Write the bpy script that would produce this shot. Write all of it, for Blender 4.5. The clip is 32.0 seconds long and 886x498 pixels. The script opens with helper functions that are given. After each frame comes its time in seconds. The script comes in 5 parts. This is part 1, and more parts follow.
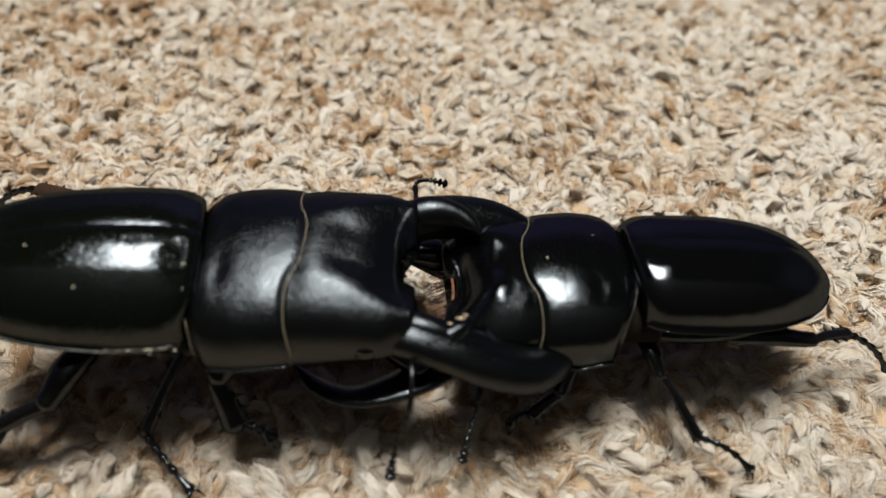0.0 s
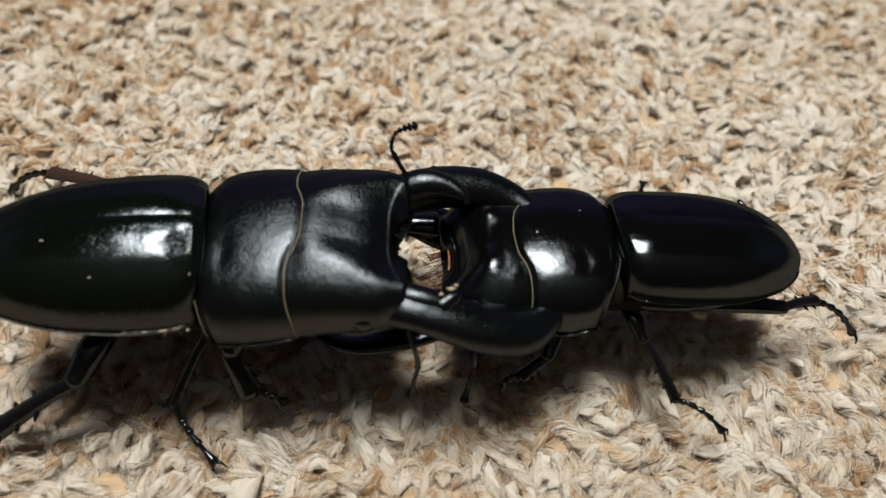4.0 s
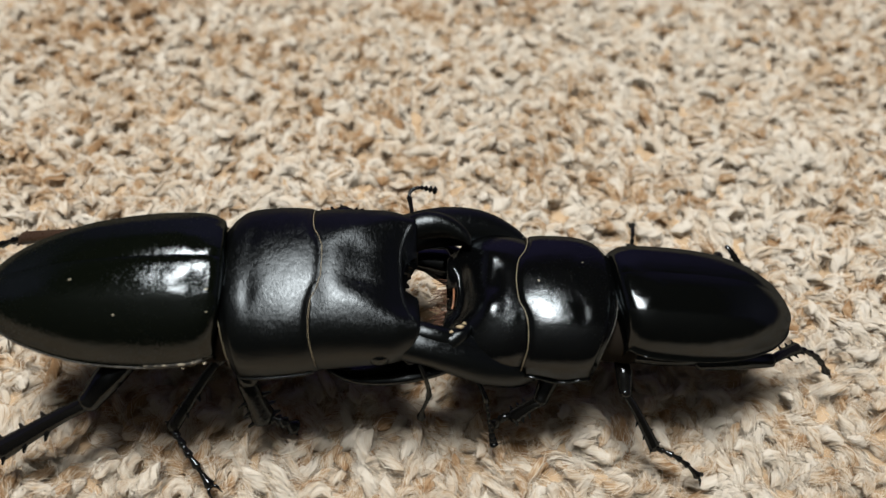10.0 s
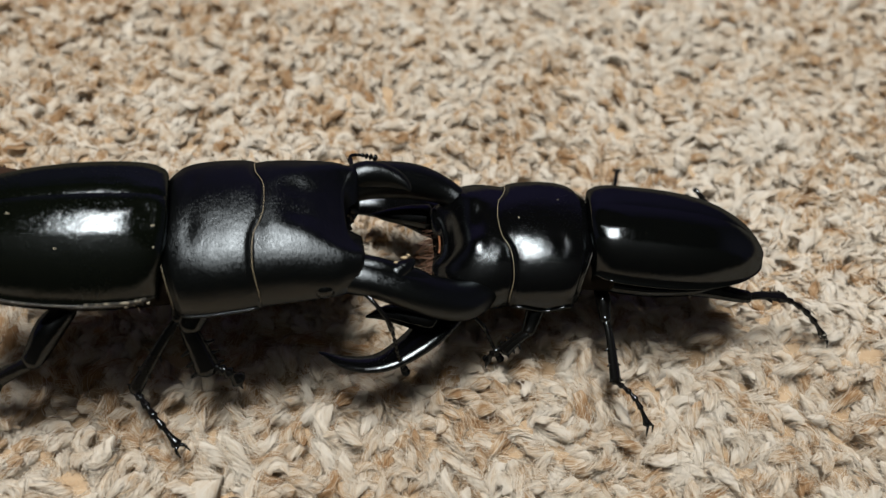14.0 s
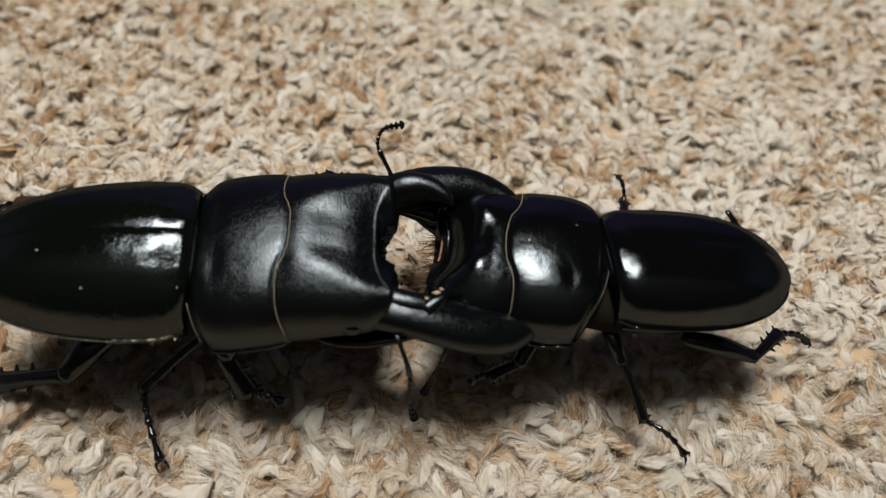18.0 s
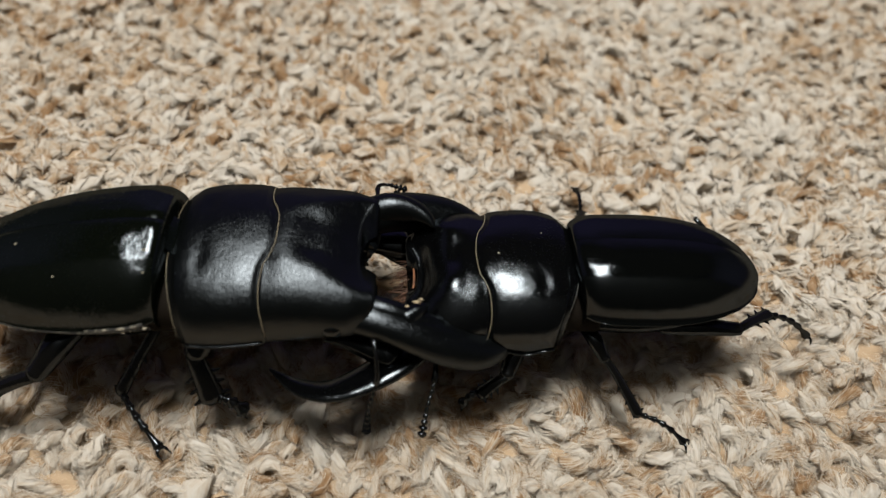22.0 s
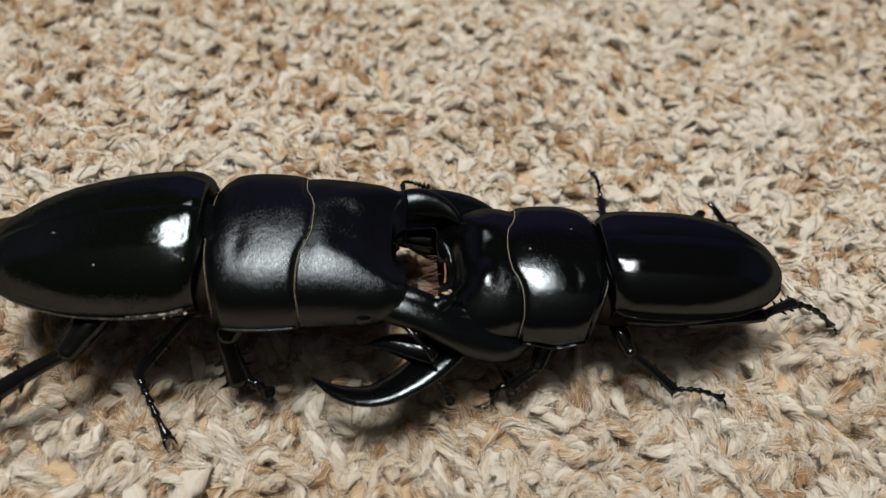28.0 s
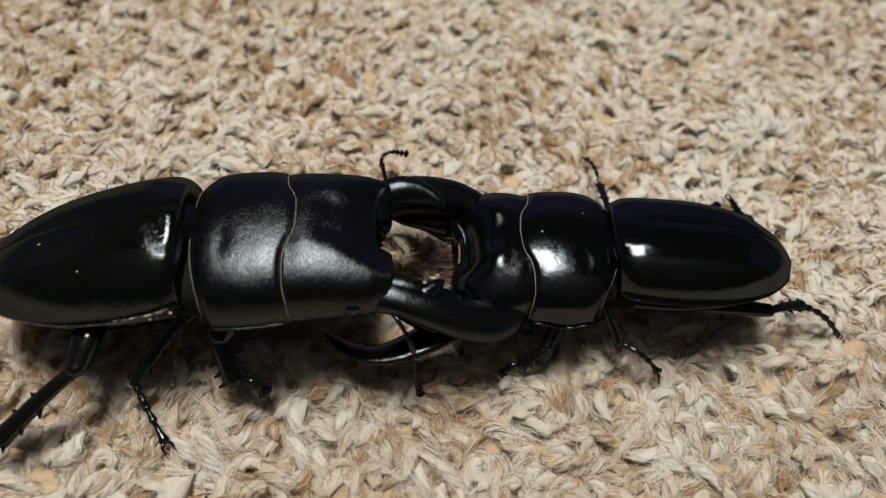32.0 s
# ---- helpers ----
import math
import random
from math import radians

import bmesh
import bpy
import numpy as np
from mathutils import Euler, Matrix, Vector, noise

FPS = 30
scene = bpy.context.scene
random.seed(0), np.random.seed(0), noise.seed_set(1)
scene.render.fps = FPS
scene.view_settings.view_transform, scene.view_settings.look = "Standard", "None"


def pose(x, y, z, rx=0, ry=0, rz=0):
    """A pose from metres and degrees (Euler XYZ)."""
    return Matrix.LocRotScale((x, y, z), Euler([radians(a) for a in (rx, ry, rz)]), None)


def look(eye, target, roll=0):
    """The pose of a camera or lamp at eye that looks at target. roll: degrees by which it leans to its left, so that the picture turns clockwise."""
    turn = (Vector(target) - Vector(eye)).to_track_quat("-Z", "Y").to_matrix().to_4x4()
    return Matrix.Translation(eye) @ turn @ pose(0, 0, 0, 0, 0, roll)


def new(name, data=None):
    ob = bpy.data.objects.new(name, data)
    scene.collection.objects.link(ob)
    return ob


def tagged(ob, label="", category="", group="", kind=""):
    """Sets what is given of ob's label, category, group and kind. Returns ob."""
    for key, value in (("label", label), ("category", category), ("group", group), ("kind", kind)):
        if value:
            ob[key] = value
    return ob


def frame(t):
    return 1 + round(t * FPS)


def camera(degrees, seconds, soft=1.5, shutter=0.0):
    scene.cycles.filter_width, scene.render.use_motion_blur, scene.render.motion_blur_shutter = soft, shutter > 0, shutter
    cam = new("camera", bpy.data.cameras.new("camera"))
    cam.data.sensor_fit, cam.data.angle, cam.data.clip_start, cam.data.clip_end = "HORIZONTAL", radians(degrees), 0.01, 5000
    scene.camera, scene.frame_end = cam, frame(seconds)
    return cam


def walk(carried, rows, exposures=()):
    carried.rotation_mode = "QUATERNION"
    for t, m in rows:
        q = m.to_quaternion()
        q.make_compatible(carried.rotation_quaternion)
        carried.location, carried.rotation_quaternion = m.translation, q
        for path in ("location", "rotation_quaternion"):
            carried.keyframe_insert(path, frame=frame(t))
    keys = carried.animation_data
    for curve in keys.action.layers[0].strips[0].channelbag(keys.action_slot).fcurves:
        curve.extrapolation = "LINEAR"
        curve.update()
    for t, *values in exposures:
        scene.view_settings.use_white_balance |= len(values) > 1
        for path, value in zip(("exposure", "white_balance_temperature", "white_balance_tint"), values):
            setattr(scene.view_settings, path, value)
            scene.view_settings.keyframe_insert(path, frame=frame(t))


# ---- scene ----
# exposure drift of the hand-held camera: seconds, stops
EXPOSURES = [(0, 0.14), (5, 0.15), (9, 0.17), (12, 0.05), (18, -0.06), (22, -0.06), (25, -0.05), (29, -0.04), (32, -0.08)]
cam = camera(59.0, 32.0, soft=1.4)
PATH = [
    (0, (-0.00570, -0.08956, 0.09562), (-0.01120, 0.05355, -0.04398), 2.41),
    (0.5, (-0.00635, -0.09269, 0.10129), (-0.00994, 0.04783, -0.04098), 2.83),
    (1, (-0.00594, -0.09140, 0.10361), (-0.00874, 0.04653, -0.04119), 2.71),
    (1.5, (-0.00524, -0.09142, 0.10419), (-0.00886, 0.04715, -0.03998), 2.30),
    (2, (-0.00530, -0.09177, 0.10460), (-0.01001, 0.04590, -0.04040), 2.10),
    (2.5, (-0.00453, -0.09084, 0.10454), (-0.00823, 0.04102, -0.04579), 2.19),
    (4.5, (-0.00483, -0.09154, 0.10633), (-0.00726, 0.04226, -0.04231), 2.66),
    (5, (-0.00535, -0.09171, 0.10751), (-0.00658, 0.04276, -0.04053), 3.21),
    (5.5, (-0.00615, -0.09281, 0.11107), (-0.00798, 0.04232, -0.03637), 3.23),
    (6, (-0.00544, -0.09368, 0.10965), (-0.00670, 0.04215, -0.03715), 3.71),
    (6.5, (-0.00411, -0.09278, 0.11061), (-0.00478, 0.04126, -0.03782), 3.73),
    (7, (-0.00447, -0.09343, 0.11005), (-0.00526, 0.04006, -0.03888), 3.60),
    (7.5, (-0.00433, -0.09389, 0.11031), (-0.00547, 0.04141, -0.03697), 3.26),
    (8, (-0.00423, -0.09261, 0.11098), (-0.00587, 0.04217, -0.03678), 3.13),
    (8.5, (-0.00414, -0.09163, 0.11146), (-0.00790, 0.04457, -0.03495), 2.54),
    (9, (-0.00441, -0.09187, 0.11148), (-0.00843, 0.04494, -0.03435), 2.47),
    (9.5, (-0.00467, -0.09217, 0.11117), (-0.00825, 0.04445, -0.03485), 2.71),
    (10, (-0.00472, -0.09180, 0.11130), (-0.00820, 0.04400, -0.03549), 2.77),
    (10.5, (-0.00483, -0.09162, 0.11156), (-0.00754, 0.04413, -0.03529), 3.05),
    (11, (-0.00481, -0.09167, 0.11172), (-0.00715, 0.04382, -0.03539), 3.32),
    (11.5, (-0.00452, -0.09179, 0.11152), (-0.00718, 0.04372, -0.03555), 3.19),
    (12, (-0.00305, -0.09127, 0.11172), (-0.00635, 0.04368, -0.03586), 3.13),
    (12.5, (-0.00255, -0.09125, 0.11059), (-0.00425, 0.04350, -0.03719), 3.75),
    (13, (-0.00274, -0.09146, 0.11093), (-0.00322, 0.04267, -0.03742), 4.45),
    (13.5, (-0.00196, -0.09157, 0.11071), (-0.00184, 0.04140, -0.03869), 4.69),
    (14, (-0.00097, -0.09134, 0.10950), (-0.00060, 0.04123, -0.04025), 4.69),
    (14.5, (-0.00061, -0.09018, 0.10900), (0.00007, 0.04192, -0.04116), 4.79),
    (16.5, (-0.00078, -0.09066, 0.10959), (0.00046, 0.04158, -0.04044), 4.88),
    (17, (-0.00084, -0.09047, 0.10973), (0.00068, 0.04164, -0.04042), 5.00),
    (17.5, (-0.00015, -0.09042, 0.10961), (0.00102, 0.04165, -0.04058), 4.86),
    (18, (0.00002, -0.09017, 0.10976), (0.00100, 0.04158, -0.04071), 4.70),
    (18.5, (-0.00032, -0.09001, 0.10984), (0.00118, 0.04166, -0.04070), 5.01),
    (19, (-0.00005, -0.08993, 0.11013), (0.00040, 0.04191, -0.04027), 4.31),
    (19.5, (-0.00003, -0.08959, 0.10939), (-0.00016, 0.04199, -0.04123), 4.21),
    (20, (-0.00000, -0.09000, 0.10999), (-0.00040, 0.04124, -0.04092), 4.01),
    (20.5, (-0.00003, -0.09035, 0.10965), (-0.00053, 0.04126, -0.04095), 3.97),
    (21, (0.00030, -0.09012, 0.10917), (-0.00028, 0.04075, -0.04207), 4.06),
    (21.5, (0.00058, -0.08969, 0.10861), (0.00004, 0.04119, -0.04262), 4.14),
    (22, (-0.00017, -0.08955, 0.10884), (0.00053, 0.04115, -0.04254), 4.78),
    (22.5, (-0.00009, -0.08949, 0.10869), (0.00096, 0.04106, -0.04282), 4.97),
    (23, (-0.00001, -0.08952, 0.10914), (0.00119, 0.04049, -0.04283), 5.00),
    (23.5, (0.00016, -0.08962, 0.10934), (0.00151, 0.04042, -0.04259), 5.07),
    (24, (-0.00008, -0.08947, 0.10937), (0.00145, 0.04029, -0.04281), 5.16),
    (24.5, (-0.00046, -0.08943, 0.10895), (0.00139, 0.04044, -0.04314), 5.30),
    (25, (-0.00034, -0.08924, 0.10830), (0.00116, 0.04041, -0.04398), 5.21),
    (25.5, (-0.00031, -0.08924, 0.10820), (0.00117, 0.04028, -0.04419), 5.27),
    (27.5, (-0.00054, -0.08912, 0.10794), (0.00068, 0.04017, -0.04465), 5.21),
    (28, (-0.00036, -0.08919, 0.10820), (0.00076, 0.03997, -0.04450), 5.20),
    (28.5, (-0.00027, -0.08898, 0.10831), (0.00089, 0.04000, -0.04454), 5.26),
    (29, (-0.00053, -0.08896, 0.10821), (0.00090, 0.03979, -0.04483), 5.38),
    (29.5, (-0.00035, -0.08922, 0.10822), (0.00095, 0.03995, -0.04447), 5.24),
    (30, (0.00146, -0.08756, 0.10896), (0.00291, 0.04072, -0.04448), 5.19),
    (30.5, (0.00253, -0.08770, 0.10899), (0.00340, 0.04078, -0.04428), 4.72),
    (31, (0.00266, -0.08785, 0.10917), (0.00357, 0.04055, -0.04417), 4.75),
    (31.5, (0.00258, -0.08779, 0.10900), (0.00346, 0.04075, -0.04422), 4.80),
    (32, (0.00257, -0.08792, 0.10927), (0.00342, 0.04048, -0.04407), 4.79),
]
walk(cam, [(t, look(eye, target, roll)) for t, eye, target, roll in PATH], EXPOSURES)
cam.data.dof.use_dof = True
cam.data.dof.focus_distance, cam.data.dof.aperture_fstop = 0.125, 15.0
# ---- light ----
world = bpy.data.worlds.new("world")
scene.world = world
world.use_nodes = True
world.node_tree.nodes["Background"].inputs[0].default_value = (0.05, 0.06, 0.09, 1)
world.node_tree.nodes["Background"].inputs[1].default_value = 0.05
LAMP = (-0.15, 0.24, 2.36)
lamp = new("ceiling_lamp_glow", bpy.data.lights.new("ceiling_lamp_glow", "AREA"))
lamp.data.shape, lamp.data.size, lamp.data.size_y = "RECTANGLE", 0.62, 0.92
lamp.data.energy, lamp.data.color = 95.0, (1.0, 0.995, 0.97)
lamp.matrix_world = pose(*LAMP)


# ---- materials ----
def material(name, base, rough, metal=0.0):
    m = bpy.data.materials.new(name)
    m.use_nodes = True
    b = m.node_tree.nodes["Principled BSDF"]
    b.inputs["Base Color"].default_value = (*base, 1)
    b.inputs["Roughness"].default_value = rough
    b.inputs["Metallic"].default_value = metal
    return m, m.node_tree, b


def noise_node(nt, scale, detail=4.0, rough=0.6):
    co = nt.nodes.new("ShaderNodeTexCoord")
    n = nt.nodes.new("ShaderNodeTexNoise")
    n.inputs["Scale"].default_value, n.inputs["Detail"].default_value, n.inputs["Roughness"].default_value = scale, detail, rough
    nt.links.new(co.outputs["Object"], n.inputs["Vector"])
    return n


def ramp_node(nt, source, stops):
    r = nt.nodes.new("ShaderNodeValToRGB")
    nt.links.new(source, r.inputs["Fac"])
    e = r.color_ramp.elements
    while len(e) < len(stops):
        e.new(0.5)
    for k, (p, c) in zip(e, stops):
        k.position, k.color = p, (*c, 1)
    return r


def range_node(nt, source, lo, hi, a=0.0, b=1.0):
    r = nt.nodes.new("ShaderNodeMapRange")
    nt.links.new(source, r.inputs["Value"])
    for k, v in zip(("From Min", "From Max", "To Min", "To Max"), (a, b, lo, hi)):
        r.inputs[k].default_value = v
    return r.outputs["Result"]


def bump_node(nt, bsdf, source, strength, distance):
    b = nt.nodes.new("ShaderNodeBump")
    b.inputs["Strength"].default_value, b.inputs["Distance"].default_value = strength, distance
    nt.links.new(source, b.inputs["Height"])
    nt.links.new(b.outputs["Normal"], bsdf.inputs["Normal"])
    return b


def chitin(name, base, rough, rough_hi, grain, strength, dust=0.0, ior=1.45, most=0.045, dents=0.10, stretch=1.0):
    """Black beetle shell: a thin gloss over black, fine grain and small dents in the gloss, a little pale dust."""
    m, nt, b = material(name, base, 0.7)
    b.inputs["Specular IOR Level"].default_value = 0.0
    n = noise_node(nt, grain, 1.0, 0.5)
    # fine wrinkles run across the shell
    longer = nt.nodes.new("ShaderNodeVectorMath")
    longer.operation = "MULTIPLY"
    longer.inputs[1].default_value = (1, stretch, stretch)
    nt.links.new(n.inputs["Vector"].links[0].from_socket, longer.inputs[0])
    nt.links.new(longer.outputs[0], n.inputs["Vector"])
    wide = noise_node(nt, 160.0, 3.0, 0.6)
    mix = nt.nodes.new("ShaderNodeMath")
    mix.operation = "MULTIPLY_ADD"
    nt.links.new(wide.outputs["Fac"], mix.inputs[0])
    mix.inputs[1].default_value = 0.6
    nt.links.new(n.outputs["Fac"], mix.inputs[2])
    gloss = nt.nodes.new("ShaderNodeBsdfGlossy")
    gloss.distribution = "BECKMANN"
    gloss.inputs["Color"].default_value = (0.91, 1.0, 1.06, 1)
    nt.links.new(range_node(nt, mix.outputs[0], rough, rough_hi, 0.55, 1.1), gloss.inputs["Roughness"])
    fine = nt.nodes.new("ShaderNodeBump")
    fine.inputs["Strength"].default_value, fine.inputs["Distance"].default_value = strength, 0.0002
    nt.links.new(n.outputs["Fac"], fine.inputs["Height"])
    waves = nt.nodes.new("ShaderNodeBump")
    waves.inputs["Strength"].default_value, waves.inputs["Distance"].default_value = dents, 0.0012
    nt.links.new(wide.outputs["Fac"], waves.inputs["Height"])
    nt.links.new(waves.outputs["Normal"], fine.inputs["Normal"])
    nt.links.new(fine.outputs["Normal"], gloss.inputs["Normal"])
    fresnel = nt.nodes.new("ShaderNodeFresnel")
    fresnel.inputs["IOR"].default_value = ior
    shader = nt.nodes.new("ShaderNodeMixShader")
    limit = nt.nodes.new("ShaderNodeMath")
    limit.operation = "MINIMUM"
    limit.inputs[1].default_value = most
    nt.links.new(fresnel.outputs[0], limit.inputs[0])
    nt.links.new(limit.outputs[0], shader.inputs[0])
    nt.links.new(b.outputs[0], shader.inputs[1])
    nt.links.new(gloss.outputs[0], shader.inputs[2])
    nt.links.new(shader.outputs[0], nt.nodes["Material Output"].inputs["Surface"])
    d = noise_node(nt, 900.0, 5.0, 0.75)
    c = ramp_node(nt, d.outputs["Fac"], [(0.0, base), (0.735 - dust, base), (0.775 - dust, (0.22, 0.2, 0.16))])
    nt.links.new(c.outputs["Color"], b.inputs["Base Color"])
    return m


MATTE_SHELL = chitin("matte_black_shell", (0.0016, 0.0018, 0.0018), 0.31, 0.47, 5000.0, 0.16, 0.0, 1.46, 0.048, 0.17, 0.45)
ELYTRA_SHELL = chitin("satin_black_elytra", (0.0017, 0.0023, 0.0014), 0.17, 0.30, 2400.0, 0.12, 0.0, 1.46, 0.045, 0.14)
GLOSS_SHELL = chitin("glossy_black_shell", (0.0013, 0.0015, 0.0014), 0.17, 0.25, 3000.0, 0.03, 0.0, 1.48, 0.050)
SATIN_SHELL = chitin("satin_black_shell", (0.0014, 0.0015, 0.0016), 0.19, 0.29, 4200.0, 0.08, 0.0, 1.48, 0.052, 0.14)
LEG_SHELL = chitin("black_leg_shell", (0.003, 0.0027, 0.0024), 0.14, 0.24, 3000.0, 0.10, 0.02)
DUSTY_LEG = chitin("dusty_leg_shell", (0.006, 0.005, 0.004), 0.24, 0.4, 3000.0, 0.2, 0.07)
BROWN_LEG = chitin("red_brown_leg_shell", (0.032, 0.018, 0.011), 0.24, 0.4, 3000.0, 0.2, 0.03)
FRINGE, _nt, _b = material("golden_brown_fringe", (0.24, 0.20, 0.13), 0.35)
DARK_HAIR, _nt, _b = material("dark_mouth_hair", (0.007, 0.005, 0.003), 0.8)
_b.inputs["Specular IOR Level"].default_value = 0.08
BROWN_SKIN, _nt, _b = material("red_brown_mouth_skin", (0.34, 0.11, 0.035), 0.4)
_n = noise_node(_nt, 900.0)
_nt.links.new(ramp_node(_nt, _n.outputs["Fac"], [(0.3, (0.05, 0.019, 0.008)), (0.7, (0.22, 0.085, 0.032))]).outputs["Color"], _b.inputs["Base Color"])
MOUTH_HAIR, _nt, _b = material("red_brown_hair", (0.10, 0.045, 0.022), 0.6)
DUST, _nt, _b = material("pale_dust", (0.42, 0.37, 0.27), 0.9)
CRUMB, _nt, _b = material("wood_crumb", (0.36, 0.28, 0.17), 0.85)
RIM_CAKE, _nt, _b = material("caked_pale_dust", (0.3, 0.27, 0.2), 0.8)
_n = noise_node(_nt, 1300.0, 4.0)
_nt.links.new(ramp_node(_nt, _n.outputs["Fac"], [(0.46, (0.015, 0.013, 0.01)), (0.64, (0.26, 0.23, 0.17))]).outputs["Color"], _b.inputs["Base Color"])
RIM_DUST, _nt, _b = material("dusty_rim", (0.06, 0.055, 0.045), 0.35)
_n = noise_node(_nt, 1500.0, 4.0)
_nt.links.new(ramp_node(_nt, _n.outputs["Fac"], [(0.45, (0.012, 0.011, 0.01)), (0.75, (0.11, 0.10, 0.075))]).outputs["Color"], _b.inputs["Base Color"])

# carpet yarn: the tone of each yarn end and a coordinate along its fibres are stored on the mesh
YARN, _nt, _b = material("carpet_yarn", (0.6, 0.5, 0.35), 0.9)
_b.inputs["Specular IOR Level"].default_value = 0.12
_a = _nt.nodes.new("ShaderNodeAttribute")
_a.attribute_name = "yarn"
_f = _nt.nodes.new("ShaderNodeAttribute")
_f.attribute_name = "fibre"
_s = _nt.nodes.new("ShaderNodeTexNoise")
_s.inputs["Scale"].default_value, _s.inputs["Detail"].default_value = 1.0, 3.0
_nt.links.new(_f.outputs["Vector"], _s.inputs["Vector"])
_w = noise_node(_nt, 330.0, 2.0)
_m1 = _nt.nodes.new("ShaderNodeMath")
_m1.operation = "ADD"
_nt.links.new(_a.outputs["Fac"], _m1.inputs[0])
_nt.links.new(range_node(_nt, _w.outputs["Fac"], -0.42, 0.30, 0.3, 0.7), _m1.inputs[1])
_m2 = _nt.nodes.new("ShaderNodeMath")
_m2.operation = "ADD"
_nt.links.new(_m1.outputs[0], _m2.inputs[0])
_nt.links.new(range_node(_nt, _s.outputs["Fac"], -0.30, 0.26, 0.3, 0.7), _m2.inputs[1])
_r = ramp_node(_nt, _m2.outputs[0], [(0.0, (0.34, 0.205, 0.105)), (0.2, (0.49, 0.355, 0.225)), (0.42, (0.605, 0.51, 0.395)), (0.7, (0.66, 0.59, 0.49)), (1.0, (0.70, 0.645, 0.56))])
_nt.links.new(_r.outputs["Color"], _b.inputs["Base Color"])
_bump = bump_node(_nt, _b, _s.outputs["Fac"], 0.5, 0.00025)
# a bundle of round fibres scatters much alike on all sides, so it shades with a softened normal
_up = _nt.nodes.new("ShaderNodeVectorMath")
_up.operation = "ADD"
_up.inputs[1].default_value = (0, 0, 1.0)
_nt.links.new(_bump.outputs["Normal"], _up.inputs[0])
_un = _nt.nodes.new("ShaderNodeVectorMath")
_un.operation = "NORMALIZE"
_nt.links.new(_up.outputs[0], _un.inputs[0])
_nt.links.new(_un.outputs[0], _b.inputs["Normal"])
_t = _nt.nodes.new("ShaderNodeBsdfTranslucent")
_ms = _nt.nodes.new("ShaderNodeMixShader")
_ms.inputs[0].default_value = 0.38
_nt.links.new(_r.outputs["Color"], _t.inputs["Color"])
_nt.links.new(_b.outputs[0], _ms.inputs[1])
_nt.links.new(_t.outputs[0], _ms.inputs[2])
_nt.links.new(_ms.outputs[0], _nt.nodes["Material Output"].inputs["Surface"])

BACKING, _nt, _b = material("carpet_backing", (0.25, 0.17, 0.09), 0.95)
_n = noise_node(_nt, 300.0, 5.0)
_nt.links.new(ramp_node(_nt, _n.outputs["Fac"], [(0.3, (0.30, 0.20, 0.11)), (0.7, (0.42, 0.31, 0.20))]).outputs["Color"], _b.inputs["Base Color"])
FAR_PILE, _nt, _b = material("far_carpet_pile", (0.5, 0.4, 0.27), 0.95)
_n = noise_node(_nt, 260.0, 6.0, 0.7)
_nt.links.new(ramp_node(_nt, _n.outputs["Fac"], [(0.3, (0.14, 0.09, 0.045)), (0.5, (0.29, 0.23, 0.155)), (0.75, (0.38, 0.325, 0.245))]).outputs["Color"], _b.inputs["Base Color"])
bump_node(_nt, _b, _n.outputs["Fac"], 1.0, 0.004)
PAINT, _nt, _b = material("wall_paint", (0.16, 0.165, 0.2), 0.8)
_n = noise_node(_nt, 40.0, 5.0)
_nt.links.new(ramp_node(_nt, _n.outputs["Fac"], [(0.3, (0.055, 0.055, 0.12)), (0.7, (0.07, 0.07, 0.14))]).outputs["Color"], _b.inputs["Base Color"])
bump_node(_nt, _b, _n.outputs["Fac"], 0.2, 0.002)
# saturated blue, chosen for the navy reflection on the shell tops
BLUE_REFLECTION, _nt, _b = material("blue_reflection_paint", (0.12, 0.1, 0.4), 0.8)
_n = noise_node(_nt, 40.0, 5.0)
_nt.links.new(ramp_node(_nt, _n.outputs["Fac"], [(0.3, (0.10, 0.075, 0.28)), (0.7, (0.13, 0.10, 0.36))]).outputs["Color"], _b.inputs["Base Color"])
bump_node(_nt, _b, _n.outputs["Fac"], 0.2, 0.002)
# unseen surface behind the camera, dark so that near shell flanks reflect little
DARK_REFLECTION, _nt, _b = material("dark_olive_reflection_paint", (0.03, 0.032, 0.022), 0.8)
_n = noise_node(_nt, 40.0, 5.0)
_nt.links.new(ramp_node(_nt, _n.outputs["Fac"], [(0.3, (0.02, 0.022, 0.016)), (0.7, (0.035, 0.037, 0.026))]).outputs["Color"], _b.inputs["Base Color"])
bump_node(_nt, _b, _n.outputs["Fac"], 0.2, 0.002)
CEILING_PAINT, _nt, _b = material("ceiling_paint", (0.6, 0.62, 0.56), 0.9)
_n = noise_node(_nt, 60.0, 5.0)
_nt.links.new(ramp_node(_nt, _n.outputs["Fac"], [(0.3, (0.08, 0.09, 0.065)), (0.7, (0.10, 0.11, 0.08))]).outputs["Color"], _b.inputs["Base Color"])
bump_node(_nt, _b, _n.outputs["Fac"], 0.3, 0.003)
WHITE, _nt, _b = material("white_lamp_frame", (0.75, 0.74, 0.7), 0.5)


# ---- mesh helpers ----
def mesh_object(name, verts, faces, mat, parent=None, label="", smooth=True):
    me = bpy.data.meshes.new(name)
    me.from_pydata([tuple(v) for v in verts], [], faces)
    me.validate()
    me.materials.append(mat)
    if smooth:
        me.polygons.foreach_set("use_smooth", [True] * len(me.polygons))
    ob = new(name, me)
    if parent is not None:
        ob.parent = parent
    return tagged(ob, label)


